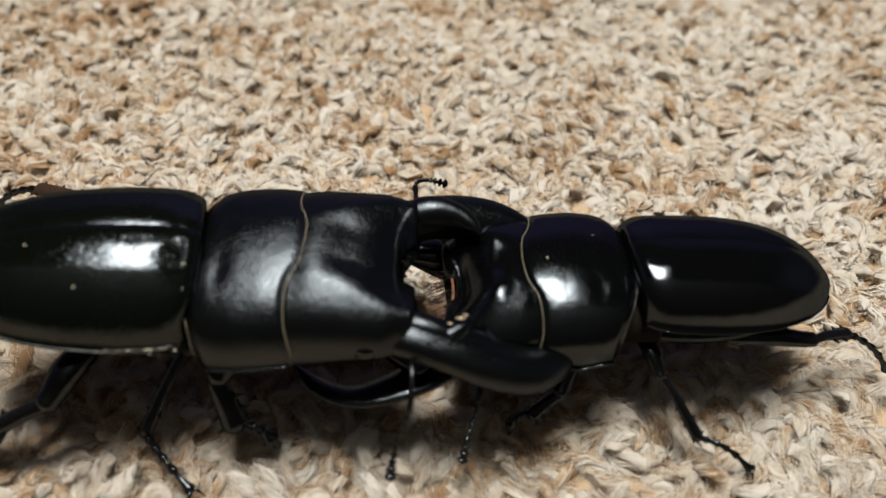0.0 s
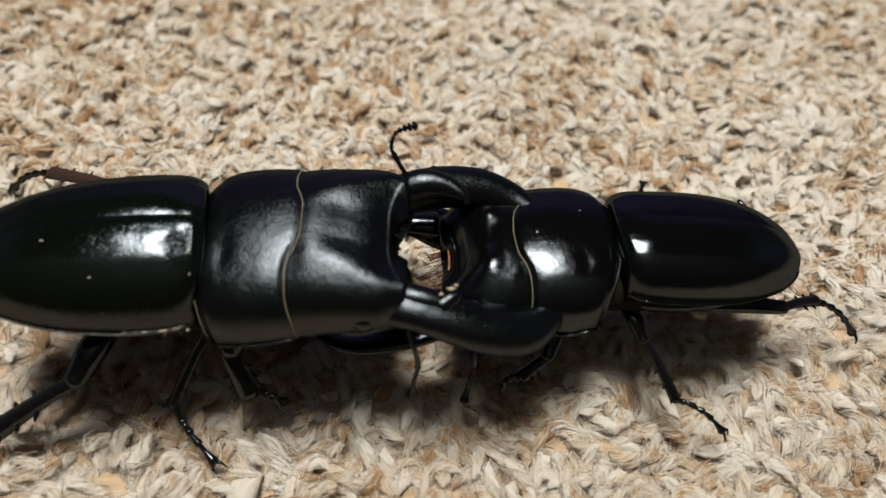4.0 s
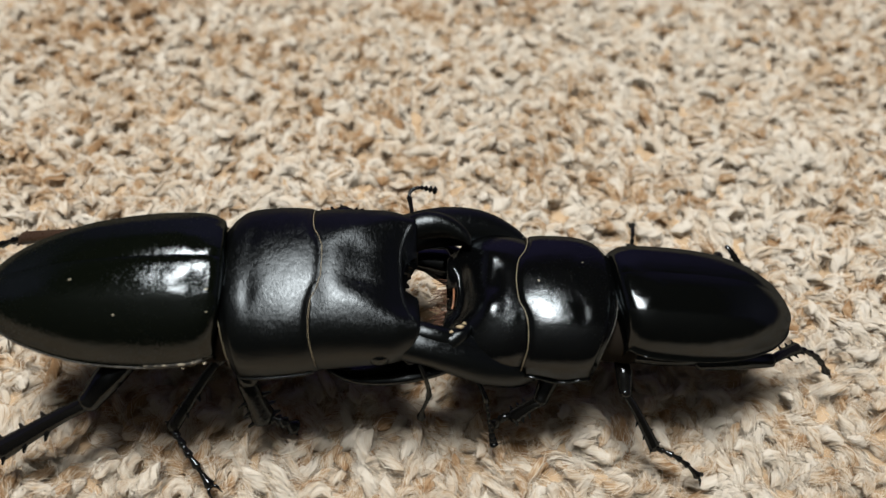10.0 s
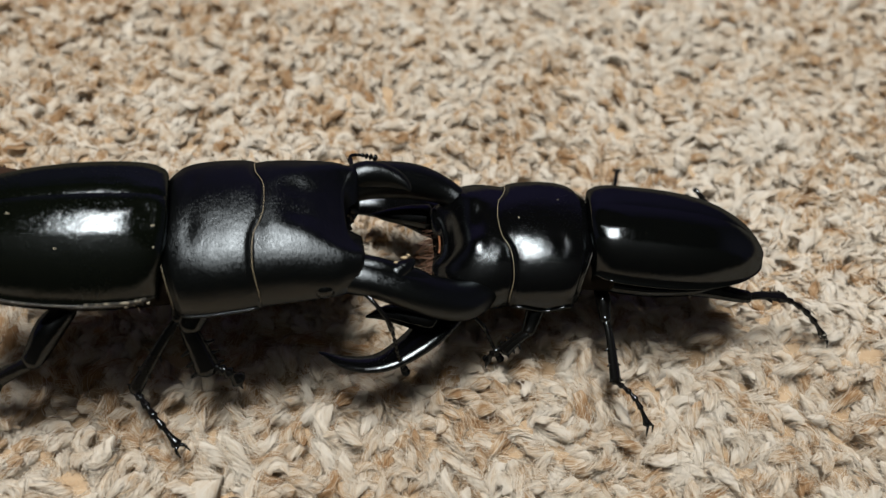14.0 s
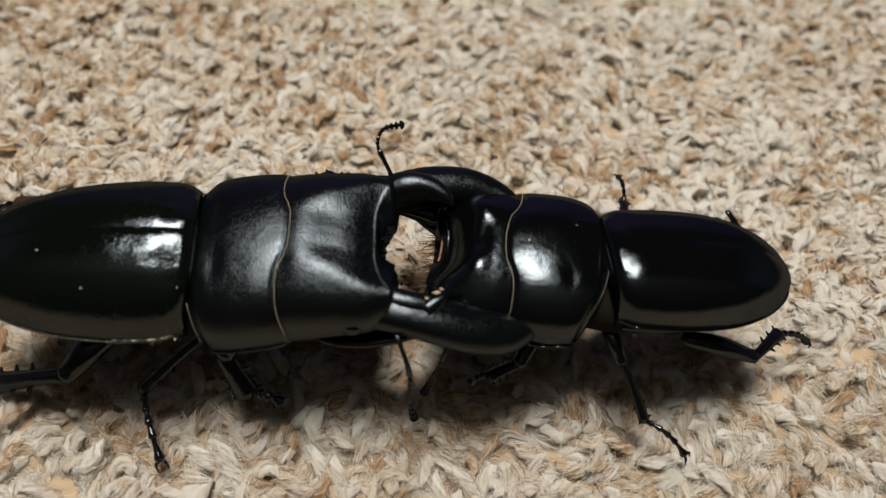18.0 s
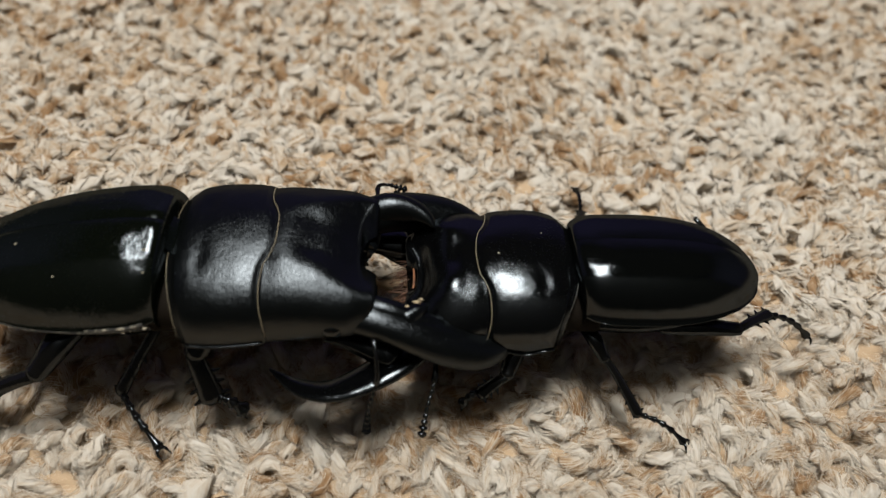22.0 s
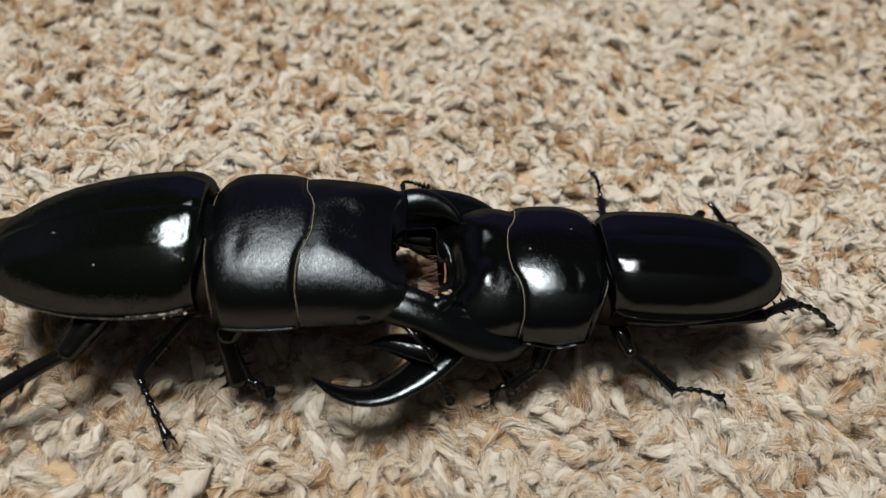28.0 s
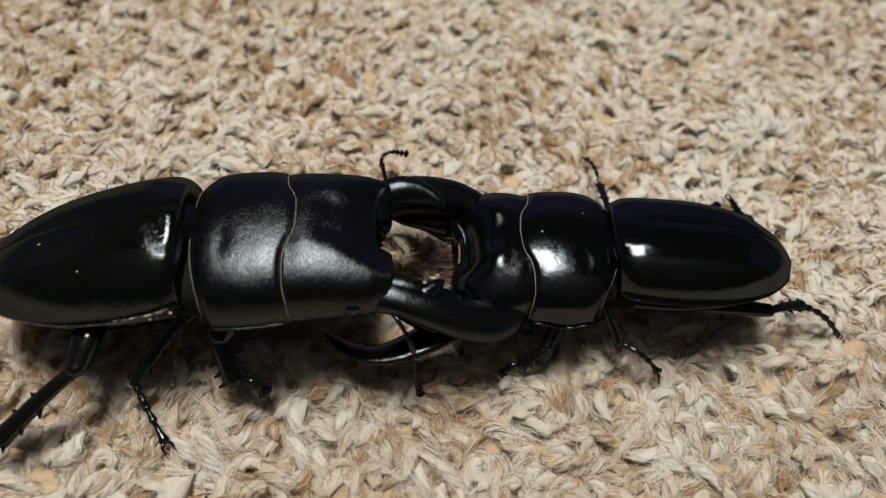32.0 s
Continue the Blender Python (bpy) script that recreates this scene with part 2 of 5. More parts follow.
def part(name, bm, mat, parent, label="", smooth=True):
    bmesh.ops.recalc_face_normals(bm, faces=bm.faces)
    me = bpy.data.meshes.new(name)
    bm.to_mesh(me)
    bm.free()
    me.materials.append(mat)
    if smooth:
        me.polygons.foreach_set("use_smooth", [True] * len(me.polygons))
    ob = new(name, me)
    if parent is not None:
        ob.parent = parent
    return tagged(ob, label)


def add_grid(bm, pts, ring=True, cap=True):
    """A skin over rows of points; ring: each row is closed; cap: the ends are closed."""
    rows = [[bm.verts.new(p) for p in row] for row in pts]
    n = len(rows[0])
    for a, b in zip(rows, rows[1:]):
        for i in range(n if ring else n - 1):
            j = (i + 1) % n
            bm.faces.new((a[i], a[j], b[j], b[i]))
    if cap and ring:
        bm.faces.new(rows[0][::-1])
        bm.faces.new(rows[-1])
    return rows


def catmull(pts, per):
    """A smooth curve through the rows of pts (any number of columns)."""
    p = np.array(pts, float)
    p = np.vstack([2 * p[0] - p[1], p, 2 * p[-1] - p[-2]])
    out = []
    for i in range(1, len(p) - 2):
        for t in np.linspace(0, 1, per, endpoint=False):
            a, b, c, d = p[i - 1 : i + 3]
            out.append(0.5 * (2 * b + (c - a) * t + (2 * a - 5 * b + 4 * c - d) * t * t + (3 * b - a - 3 * c + d) * t**3))
    out.append(p[-2])
    return np.array(out)


def add_tube(bm, rows, per=4, seg=10, flat=1.0, up=(0, 0, 1)):
    """A tapered, round-ended tube: rows of x, y, z, radius in mm. flat squashes it along up."""
    c = catmull(rows, per)
    ways = np.gradient(c[:, :3], axis=0)
    ways /= np.linalg.norm(ways, axis=1)[:, None] + 1e-9
    rings = []
    c = [(*c[0, :3] - ways[0] * c[0, 3] * 0.5, c[0, 3] * 0.45)] + [tuple(r) for r in c] + [(*c[-1, :3] + ways[-1] * c[-1, 3] * 0.5, c[-1, 3] * 0.45)]
    ways = [ways[0], *ways, ways[-1]]
    ref = np.array(up, float)
    for (x, y, z, r), w in zip(c, ways):
        side = np.cross(w, ref)
        if np.linalg.norm(side) < 0.2:
            side = np.cross(w, (0.9, 0.3, 0.1))
        side /= np.linalg.norm(side)
        top = np.cross(side, w)
        r = max(r, 0.02)
        rings.append([np.array((x, y, z)) * MM + MM * r * (math.cos(a) * side + flat * math.sin(a) * top) for a in np.linspace(0, 2 * math.pi, seg, endpoint=False)])
    add_grid(bm, rings)


def tube(name, rows, mat, parent, label="", per=4, seg=10, flat=1.0, up=(0, 0, 1)):
    bm = bmesh.new()
    add_tube(bm, rows, per, seg, flat, up)
    return part(name, bm, mat, parent, label)


MM = 0.001


def curve_at(table, s):
    """Smooth value at s of a table of (s, value)."""
    xs, ys = [a for a, _ in table], [b for _, b in table]
    i = max(0, min(len(xs) - 2, int(np.searchsorted(xs, s, side="right")) - 1))
    t = min(1.0, max(0.0, (s - xs[i]) / (xs[i + 1] - xs[i])))
    m0 = (ys[i + 1] - ys[max(i - 1, 0)]) / (xs[i + 1] - xs[max(i - 1, 0)]) * (xs[i + 1] - xs[i])
    m1 = (ys[min(i + 2, len(ys) - 1)] - ys[i]) / (xs[min(i + 2, len(xs) - 1)] - xs[i]) * (xs[i + 1] - xs[i])
    return (2 * t**3 - 3 * t * t + 1) * ys[i] + (t**3 - 2 * t * t + t) * m0 + (-2 * t**3 + 3 * t * t) * ys[i + 1] + (t**3 - t * t) * m1


class Shield:
    """A closed, domed body ring (pronotum, head): stations from s = 0 (rear) to 1 (front)."""

    def __init__(self, x0, x1, width, top, base, belly, rear=((0, 0), (1, 0)), front=((0, 0), (1, 0)), dent=None, box=2.6):
        self.x0, self.x1, self.width, self.top, self.base, self.belly = x0, x1, width, top, base, belly
        self.rear, self.front, self.dent, self.box = rear, front, dent, box

    def point(self, s, a, grow=0.0):
        w, h, b, d = (curve_at(t, s) for t in (self.width, self.top, self.base, self.belly))
        c, q = math.cos(a), math.sin(a)
        k = 2.0 / self.box
        y = w * math.copysign(abs(c) ** k, c)
        z = b + (h - b if q > 0 else b - d) * math.copysign(abs(q) ** (k if q > 0 else 1.0), q)
        f = abs(y) / w
        x = self.x0 + (self.x1 - self.x0) * s + curve_at(self.rear, f) * (1 - s) ** 2 + curve_at(self.front, f) * s**2
        if self.dent and q > 0:
            z += self.dent(s, y / w)
        p = np.array((x, y, z))
        if grow:
            mid = np.array((x, 0, b))
            p = p + (p - mid) / (np.linalg.norm(p - mid) + 1e-6) * grow
        return p

    def build(self, name, mat, parent, label="", n=34, m=64, lip=0.9):
        bm = bmesh.new()
        rings = []
        ss = [0.5 - 0.5 * math.cos(math.pi * i / n) for i in range(n + 1)]
        angles = [2 * math.pi * j / m for j in range(m)]
        for s in ss:
            rings.append([self.point(s, a) for a in angles])

        def closing(ring, way):
            c = np.mean(ring, axis=0)
            out = []
            for shrink, push in ((0.985, 0.5), (0.95, 0.85), (0.86, 1.0), (0.4, 0.6)):
                out.append([c + (p - c) * np.array((1, shrink, shrink)) + np.array((way * lip * push, 0, 0)) for p in ring])
            return out

        rings = closing(rings[0], -1)[::-1] + rings + closing(rings[-1], 1)
        add_grid(bm, [[p * MM for p in r] for r in rings])
        return part(name, bm, mat, parent, label)

    def line(self, s, a0, a1, radius, n=24, grow=0.15, shift=0.0):
        return [(*(self.point(s, a0 + (a1 - a0) * i / n, grow) + np.array((shift, 0, 0))), radius) for i in range(n + 1)]


# ---- room ----
def box_object(name, lo, hi, mat, label="", parent=None):
    bm = bmesh.new()
    bmesh.ops.create_cube(bm, size=1)
    for v in bm.verts:
        v.co = Vector([lo[i] + (hi[i] - lo[i]) * (v.co[i] + 0.5) for i in range(3)])
    return part(name, bm, mat, parent, label, smooth=False)


RX, RY0, RY1, RZ = 2.2, -0.32, 2.6, 2.4
PILE = 0.006
for name, lo, hi, mat, label in (
    # unseen far wall, added as a blue reflector for the shells
    ("blue_reflector_north", (-RX - 0.1, RY1, -0.05), (RX + 0.1, RY1 + 0.1, RZ), BLUE_REFLECTION, "unseen deep blue wall that gives the shells a navy reflection"),
    # added close behind the camera to block the lit floor from shell reflections
    ("reflection_blocker_south", (-RX - 0.1, RY0 - 0.1, -0.05), (RX + 0.1, RY0, RZ), DARK_REFLECTION, "unseen dark olive wall, set close to darken the shell reflections"),
    ("wall_east", (RX, RY0, -0.05), (RX + 0.1, RY1, RZ), PAINT, "dim blue-grey painted room wall"),
    ("wall_west", (-RX - 0.1, RY0, -0.05), (-RX, RY1, RZ), PAINT, "dim blue-grey painted room wall"),
    ("ceiling", (-RX - 0.1, RY0 - 0.1, RZ), (RX + 0.1, RY1 + 0.1, RZ + 0.1), CEILING_PAINT, "pale painted room ceiling"),
    ("floor", (-RX - 0.1, RY0 - 0.1, -0.06), (RX + 0.1, RY1 + 0.1, -PILE + 0.0030), BACKING, "tan woven carpet backing under the pile"),
):
    tagged(box_object(name, lo, hi, mat, label), category="room", kind="structure")

fixture = tagged(new("ceiling_lamp"), "oblong white ceiling lamp with a shallow frame", "lamp")
fixture.location = (LAMP[0], LAMP[1], RZ)
for lo, hi in (((-0.37, -0.53, -0.06), (0.37, -0.505, 0)), ((-0.37, 0.505, -0.06), (0.37, 0.53, 0)), ((-0.37, -0.505, -0.06), (-0.345, 0.505, 0)), ((0.345, -0.505, -0.06), (0.37, 0.505, 0))):
    box_object("frame_bar", lo, hi, WHITE, parent=fixture)
box_object("back_plate", (-0.345, -0.505, -0.015), (0.345, 0.505, 0), WHITE, parent=fixture)


# ---- carpet ----
def strip_mesh(name, verts, quads, values, vectors, mat):
    """A mesh from arrays, with a tone and a fibre coordinate on each point."""
    me = bpy.data.meshes.new(name)
    me.vertices.add(len(verts))
    me.vertices.foreach_set("co", verts.astype(np.float32).ravel())
    me.loops.add(quads.size)
    me.loops.foreach_set("vertex_index", quads.astype(np.int32).ravel())
    me.polygons.add(len(quads))
    me.polygons.foreach_set("loop_start", np.arange(0, quads.size, 4, dtype=np.int32))
    me.polygons.foreach_set("use_smooth", np.ones(len(quads), bool))
    me.attributes.new("yarn", "FLOAT", "POINT").data.foreach_set("value", values.astype(np.float32))
    me.attributes.new("fibre", "FLOAT_VECTOR", "POINT").data.foreach_set("vector", vectors.astype(np.float32).ravel())
    me.update(calc_edges=True)
    me.materials.append(mat)
    return new(name, me)


def yarn_pile(name, x0, x1, y0, y1, gap, segs, sides, hairs, seed, hole=None, fat=1.0, frizz=1.0, thin=0.0001):
    """Cut-pile carpet: every yarn end is a plump two-ply twist that rises and curls over, with loose fine hairs on it."""
    rng = np.random.default_rng(seed)
    gx, gy = np.meshgrid(np.arange(x0, x1, gap), np.arange(y0, y1, gap))
    base = np.stack([gx.ravel(), gy.ravel()], 1) + rng.uniform(-0.48, 0.48, (gx.size, 2)) * gap
    if hole:
        base = base[~((base[:, 0] > hole[0]) & (base[:, 0] < hole[1]) & (base[:, 1] > hole[2]) & (base[:, 1] < hole[3]))]
    n = len(base)

    def field(scale, off):
        return np.array([noise.noise((x * scale + off, y * scale - off, off)) for x, y in base])

    # neighbouring yarn ends lean the same way in places and fall apart in others
    lean_way = field(95.0, 3.1) * 6.0 + field(30.0, 9.0) * 3 + rng.normal(0, 1.5, n)
    lean = np.clip(1.15 + 0.4 * field(140.0, 5.7) + rng.normal(0, 0.25, n), 0.35, 1.7)
    high = PILE * (1.0 + 0.16 * field(60.0, 1.3) + rng.normal(0, 0.06, n))
    length = rng.uniform(0.0068, 0.0104, n)
    radius = rng.uniform(0.00078, 0.00122, n) * fat
    turn = rng.uniform(0.5, 1.2, n) * 2 * math.pi * np.where(rng.random(n) < 0.9, 1, -1)
    bend = rng.normal(0, 1.3, n)
    # yarn tone varies in patches and drops towards the left (-x)
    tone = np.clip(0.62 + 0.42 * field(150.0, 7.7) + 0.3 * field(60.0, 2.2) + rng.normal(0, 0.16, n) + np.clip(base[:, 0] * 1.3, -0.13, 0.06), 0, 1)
    tone = np.where(rng.random(n) < 0.07, rng.uniform(0, 0.3, n), tone)
    mark = rng.random(n)

    k = segs + 1
    t = np.linspace(0, 1, k)
    ang = lean[:, None] * t[None] * 1.7
    way = lean_way[:, None] + bend[:, None] * t[None] ** 2
    step = length[:, None] / segs
    dx, dy, dz = np.sin(ang) * np.cos(way) * step, np.sin(ang) * np.sin(way) * step, np.cos(ang) * step
    cx = base[:, :1] + np.cumsum(dx, 1) - dx[:, :1]
    cy = base[:, 1:] + np.cumsum(dy, 1) - dy[:, :1]
    cz = np.cumsum(dz, 1) - dz[:, :1]
    cz = cz - PILE + np.minimum(0, (high - cz.max(1)))[:, None] * t[None]
    c = np.stack([cx, cy, cz], -1)
    d = np.gradient(c, axis=1)
    d /= np.linalg.norm(d, axis=-1, keepdims=True) + 1e-12
    side = np.cross(d, np.array([0.3, 0.2, 0.93]))
    side /= np.linalg.norm(side, axis=-1, keepdims=True) + 1e-9
    top = np.cross(side, d)
    swell = np.interp(t, [0, 0.25, 0.6, 0.85, 0.96, 1], [0.7, 0.9, 1.1, 1.02, 0.7, 0.22])

    # the twisted body of each yarn end
    th = np.linspace(0, 2 * math.pi, sides + 1)
    lobe = 0.66 + 0.44 * np.abs(np.cos(th)) ** 1.4
    a = th[None, None] + (rng.uniform(0, 6.28, n)[:, None] + turn[:, None] * t[None])[..., None]
    knot = 1 + 0.10 * np.sin(rng.uniform(0, 6.28, (n, 1)) + t[None] * rng.uniform(4, 11, (n, 1)))
    r = radius[:, None, None] * (swell[None] * knot)[..., None] * lobe[None, None]
    pos = c[:, :, None] + r[..., None] * (np.cos(a)[..., None] * side[:, :, None] + np.sin(a)[..., None] * top[:, :, None])
    m = sides + 1
    start = (np.arange(n) * k * m)[:, None, None] + (np.arange(segs) * m)[None, :, None] + np.arange(sides)[None, None]
    quads = np.stack([start, start + 1, start + m + 1, start + m], -1).reshape(-1, 4)
    shape = (n, k, m)
    vec = np.stack([np.broadcast_to(th[None, None] * 4.5 + 97 * mark[:, None, None], shape), np.broadcast_to(t[None, :, None] * 1.6, shape), np.broadcast_to(31 * mark[:, None, None], shape)], -1)
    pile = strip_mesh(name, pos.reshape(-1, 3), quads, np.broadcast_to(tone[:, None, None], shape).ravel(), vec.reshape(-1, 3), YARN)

    # loose hairs wind along the twist and stand off it in curls
    if hairs:
        ph = rng.uniform(0, 2 * math.pi, (n, hairs, 1)) + turn[:, None, None] * t[None, None] + rng.normal(0, 0.7, (n, hairs, 1)) * t[None, None]
        off = 0.92 + np.abs(rng.normal(0, 0.20, (n, hairs, 1)))
        rad = radius[:, None, None] * swell[None, None] * off
        stray = (rng.random((n, hairs, 1)) < 0.55) * rng.uniform(0.1, 1.0, (n, hairs, 1)) * 0.0016 * frizz
        rad = rad + stray * t[None, None] ** 2
        cs, sn = np.cos(ph)[..., None], np.sin(ph)[..., None]
        out = cs * side[:, None] + sn * top[:, None]
        tang = -sn * side[:, None] + cs * top[:, None]
        wave = np.sin(2 * math.pi * (rng.uniform(0.8, 2.4, (n, hairs, 1)) * t[None, None] + rng.random((n, hairs, 1)))) * rng.uniform(0.1, 1.0, (n, hairs, 1)) * 0.0006 * frizz
        pos = c[:, None] + out * rad[..., None] + tang * wave[..., None] + d[:, None] * (rng.normal(0.02, 0.08, (n, hairs, 1)) * t[None, None] * length[:, None, None])[..., None]
        wid = thin * rng.uniform(0.6, 1.4, (n, hairs, 1)) * (1 - 0.6 * t[None, None] ** 4)
        verts = np.stack([pos - tang * wid[..., None] / 2, pos + tang * wid[..., None] / 2], 3).reshape(-1, 3)
        start = (np.arange(n * hairs) * 2 * k)[:, None] + (np.arange(segs) * 2)[None]
        quads = np.stack([start, start + 1, start + 3, start + 2], -1).reshape(-1, 4)
        value = np.clip(tone[:, None] + 0.10 + rng.normal(0, 0.24, (n, hairs)), 0, 1)
        value = np.repeat(value.ravel(), 2 * k)
        hair = strip_mesh(name + "_hair", verts, quads, value, np.repeat(rng.uniform(0, 90, n * hairs), 2 * k)[:, None] * np.ones(3), YARN)
        tagged(hair, "fine loose cream hairs on the carpet yarn", "carpet", kind="stuff")
    return tagged(pile, "cream and brown twisted cut-pile carpet yarn", "carpet", kind="stuff")


NEAR_X, NEAR_Y0, NEAR_Y1 = 0.140, -0.046, 0.128
FINE_X0, FINE_X1, FINE_Y1 = -0.080, 0.085, -0.002
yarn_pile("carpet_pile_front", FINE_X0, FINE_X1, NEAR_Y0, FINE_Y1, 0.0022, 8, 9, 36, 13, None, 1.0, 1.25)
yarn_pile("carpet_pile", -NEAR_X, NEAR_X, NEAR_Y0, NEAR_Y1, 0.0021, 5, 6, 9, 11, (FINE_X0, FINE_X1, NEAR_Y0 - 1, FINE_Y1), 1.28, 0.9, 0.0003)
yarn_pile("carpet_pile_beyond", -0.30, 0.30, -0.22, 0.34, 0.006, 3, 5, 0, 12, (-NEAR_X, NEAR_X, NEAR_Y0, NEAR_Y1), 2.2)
bm = bmesh.new()
for lo, hi in (((-RX, RY0), (RX, -0.22)), ((-RX, 0.34), (RX, RY1)), ((-RX, -0.22), (-0.30, 0.34)), ((0.30, -0.22), (RX, 0.34))):
    bm.faces.new([bm.verts.new((x, y, -0.002)) for x, y in ((lo[0], lo[1]), (hi[0], lo[1]), (hi[0], hi[1]), (lo[0], hi[1]))])
tagged(part("carpet_outer", bm, FAR_PILE, None, "cream and brown carpet across the rest of the room", smooth=False), category="carpet", kind="structure")


# ---- beetles ----
EDGE = 1.27


def elytron(side, p, mat, parent, label):
    """One hard wing case: a half dome from the seam to a turned-up outer rim, rounded off at the tail."""
    n, m = 44, 22
    bm = bmesh.new()
    rows = []
    L, W, H, zb = p["len"], p["half"], p["high"], p["base"]
    cr, sr = math.cos(p["roll"]), math.sin(p["roll"])
    for i in range(n + 1):
        s = 1 - (1 - i / n) ** 1.5
        w = W * curve_at(p["plan"], s)
        h = H * curve_at(p["dome"], s)
        base = zb + curve_at(p["rise"], s)
        row = []
        for j in range(m + 1):
            a = j / m * EDGE
            y = w * (math.sin(a) / math.sin(EDGE)) ** p["boxy"]
            z = base + h * ((math.cos(a) - math.cos(EDGE)) / (1 - math.cos(EDGE))) ** (p["boxy"] - 0.02)
            groove = (0.26 if p["dusty"] else 0.10) * math.exp(-((y / 0.45) ** 2)) * (1 - s**6)
            rib = 0.10 * math.exp(-(((y / max(w, 0.1) - 0.52) / 0.035) ** 2)) + 0.07 * math.exp(-(((y / max(w, 0.1) - 0.28) / 0.03) ** 2))
            z -= groove - rib * (1 - s**3) * (0.7 if p["dusty"] else 0.3)
            dents = 1.0 if p["dusty"] else 0.55
            pit = 0.5 * dents * math.exp(-(((s - 0.06) / 0.05) ** 2) - ((y / max(w, 0.1) - 0.42) / 0.2) ** 2)
            for ds, df, r, deep in ((0.05, 0.25, 0.025, 0.3), (0.09, 0.12, 0.03, 0.25), (0.13, 0.36, 0.02, 0.16), (0.2, 0.18, 0.03, 0.12), (0.03, 0.6, 0.03, 0.3)):
                pit += dents * deep * math.exp(-(((s - ds) / r) ** 2) - ((y / max(w, 0.1) - df) / 0.07) ** 2)
            x = p["x0"] - L * s - 1.8 * (1 - s) ** 6 * abs(y / W) ** 3
            row.append((x, side * (y + 0.02), z - pit))
        e = np.array(row[-1])
        o = min(1.0, w / 3)
        row += [tuple(e + (0, side * 0.2 * o, -0.15)), tuple(e + (0, side * 0.32 * o, -0.35)), tuple(e + (0, side * 0.2 * o, -0.6)), tuple(e + (0, -side * 0.8 * o, -1.5 * o)), tuple(e + (0, -side * 3.0 * o, -2.6 * o))]
        rows.append([np.array((q[0], q[1] * cr - (q[2] - zb) * sr, zb + q[1] * sr + (q[2] - zb) * cr)) * MM for q in row])
    front = [q + np.array((0.35, 0, -0.7)) * MM for q in rows[0]]
    front2 = [np.array((q[0] + 0.2 * MM, q[1] * 0.96, zb * MM - 2 * MM + (q[2] - zb * MM) * 0.35)) for q in rows[0]]
    add_grid(bm, [front2, front] + rows, ring=False)
    ob = part("elytron", bm, mat, parent, label)
    rim = []
    for i in range(2, n - 1, 2):
        e = rows[i][m + 2] / MM
        rim.append((e[0], e[1], e[2], 0.14))
    tube("rim", rim, RIM_DUST if p["dusty"] else mat, ob, "pale dusty outer rim" if p["dusty"] else "", per=2, seg=6)
    if p["dusty"]:
        cake = [(*(rows[i][m + 1] / MM + np.array((0, 0, 0.1))), 0.28 - 0.02 * i) for i in range(1, 10)]
        tube("dust_ridge", cake, RIM_CAKE, ob, "caked pale dust on the rim", per=2, seg=6)
    return ob


def specks(parent, spots, mat, name, label, seed):
    rng = random.Random(seed)
    for x, y, z, r in spots:
        bm = bmesh.new()
        bmesh.ops.create_icosphere(bm, subdivisions=1, radius=r * MM)
        for v in bm.verts:
            v.co = Vector((v.co.x * rng.uniform(0.6, 2.1), v.co.y * rng.uniform(0.4, 1.3), v.co.z * rng.uniform(0.2, 0.8))) + Vector((x, y, z)) * MM
        part(name, bm, mat, parent, label)


def leg(parent, joints, thick, mat, tarsus_mat, label, spines=3):
    """A leg from hip to claw: femur, with tibia and tarsus under it. Joints in mm from the hip: knee, ankle, toe."""
    knee, ankle, toe = (np.array(j, float) for j in joints)
    f, t = thick
    bow = np.array((0, 0, 0.6))
    femur = tube("femur", [(0, 0, 0, f * 0.8), (*(knee * 0.45 + bow), f * 1.05), (*(knee * 0.85), f * 0.85), (*knee, f * 0.75)], mat, parent, label, flat=0.75)
    # the shin turns at the knee and carries the foot
    hinge = Vector(knee) * MM
    ankle, toe, knee = ankle - knee, toe - knee, knee * 0
    shin = ankle
    shank = tube("tibia", [(*knee, t * 0.75), (*(shin * 0.3 + bow * 0.6), t * 0.85), (*(shin * 0.75 + bow * 0.3), t * 1.05), (*ankle, t * 1.2)], mat, parent, flat=0.7)
    side = np.cross(shin, (0, 0, 1.0))
    side /= np.linalg.norm(side) + 1e-9
    for i in range(spines):
        q = shin * (0.45 + 0.5 * i / max(1, spines - 1)) + bow * 0.3
        for sgn in (1, -1):
            tube("spine", [(*q, t * 0.5), (*(q + side * sgn * t * 1.6 + shin * 0.06), t * 0.12)], mat, shank, per=2, seg=5)
    foot = toe - ankle
    bm = bmesh.new()
    rows = []
    droop = np.array((0, 0, 1.0))
    arc = lambda q: ankle + foot * q + droop * 1.3 * math.sin(math.pi * q)
    for i in range(5):
        q0, q1 = i * 0.175, i * 0.175 + (0.17 if i < 4 else 0.25)
        rows += [(*arc(q0 + 0.01), t * 0.34), (*arc(q0 + (q1 - q0) * 0.6), t * 0.5), (*arc(q1 - 0.012), t * (0.62 if i < 4 else 0.84))]
    add_tube(bm, rows, per=2, seg=8)
    part("tarsus", bm, tarsus_mat, shank, "")
    side = np.cross(foot, (0, 0, 1.0))
    side /= np.linalg.norm(side) + 1e-9
    e = arc(0.95)
    for sgn in (1, -1):
        tube("claw", [(*e, t * 0.34), (*(e + foot * 0.06 + side * sgn * 0.7 + (0, 0, 0.2)), t * 0.26), (*(e + foot * 0.12 + side * sgn * 0.8 - (0, 0, 0.9)), 0.08)], tarsus_mat, shank, per=3, seg=5)
    return femur, shank, hinge


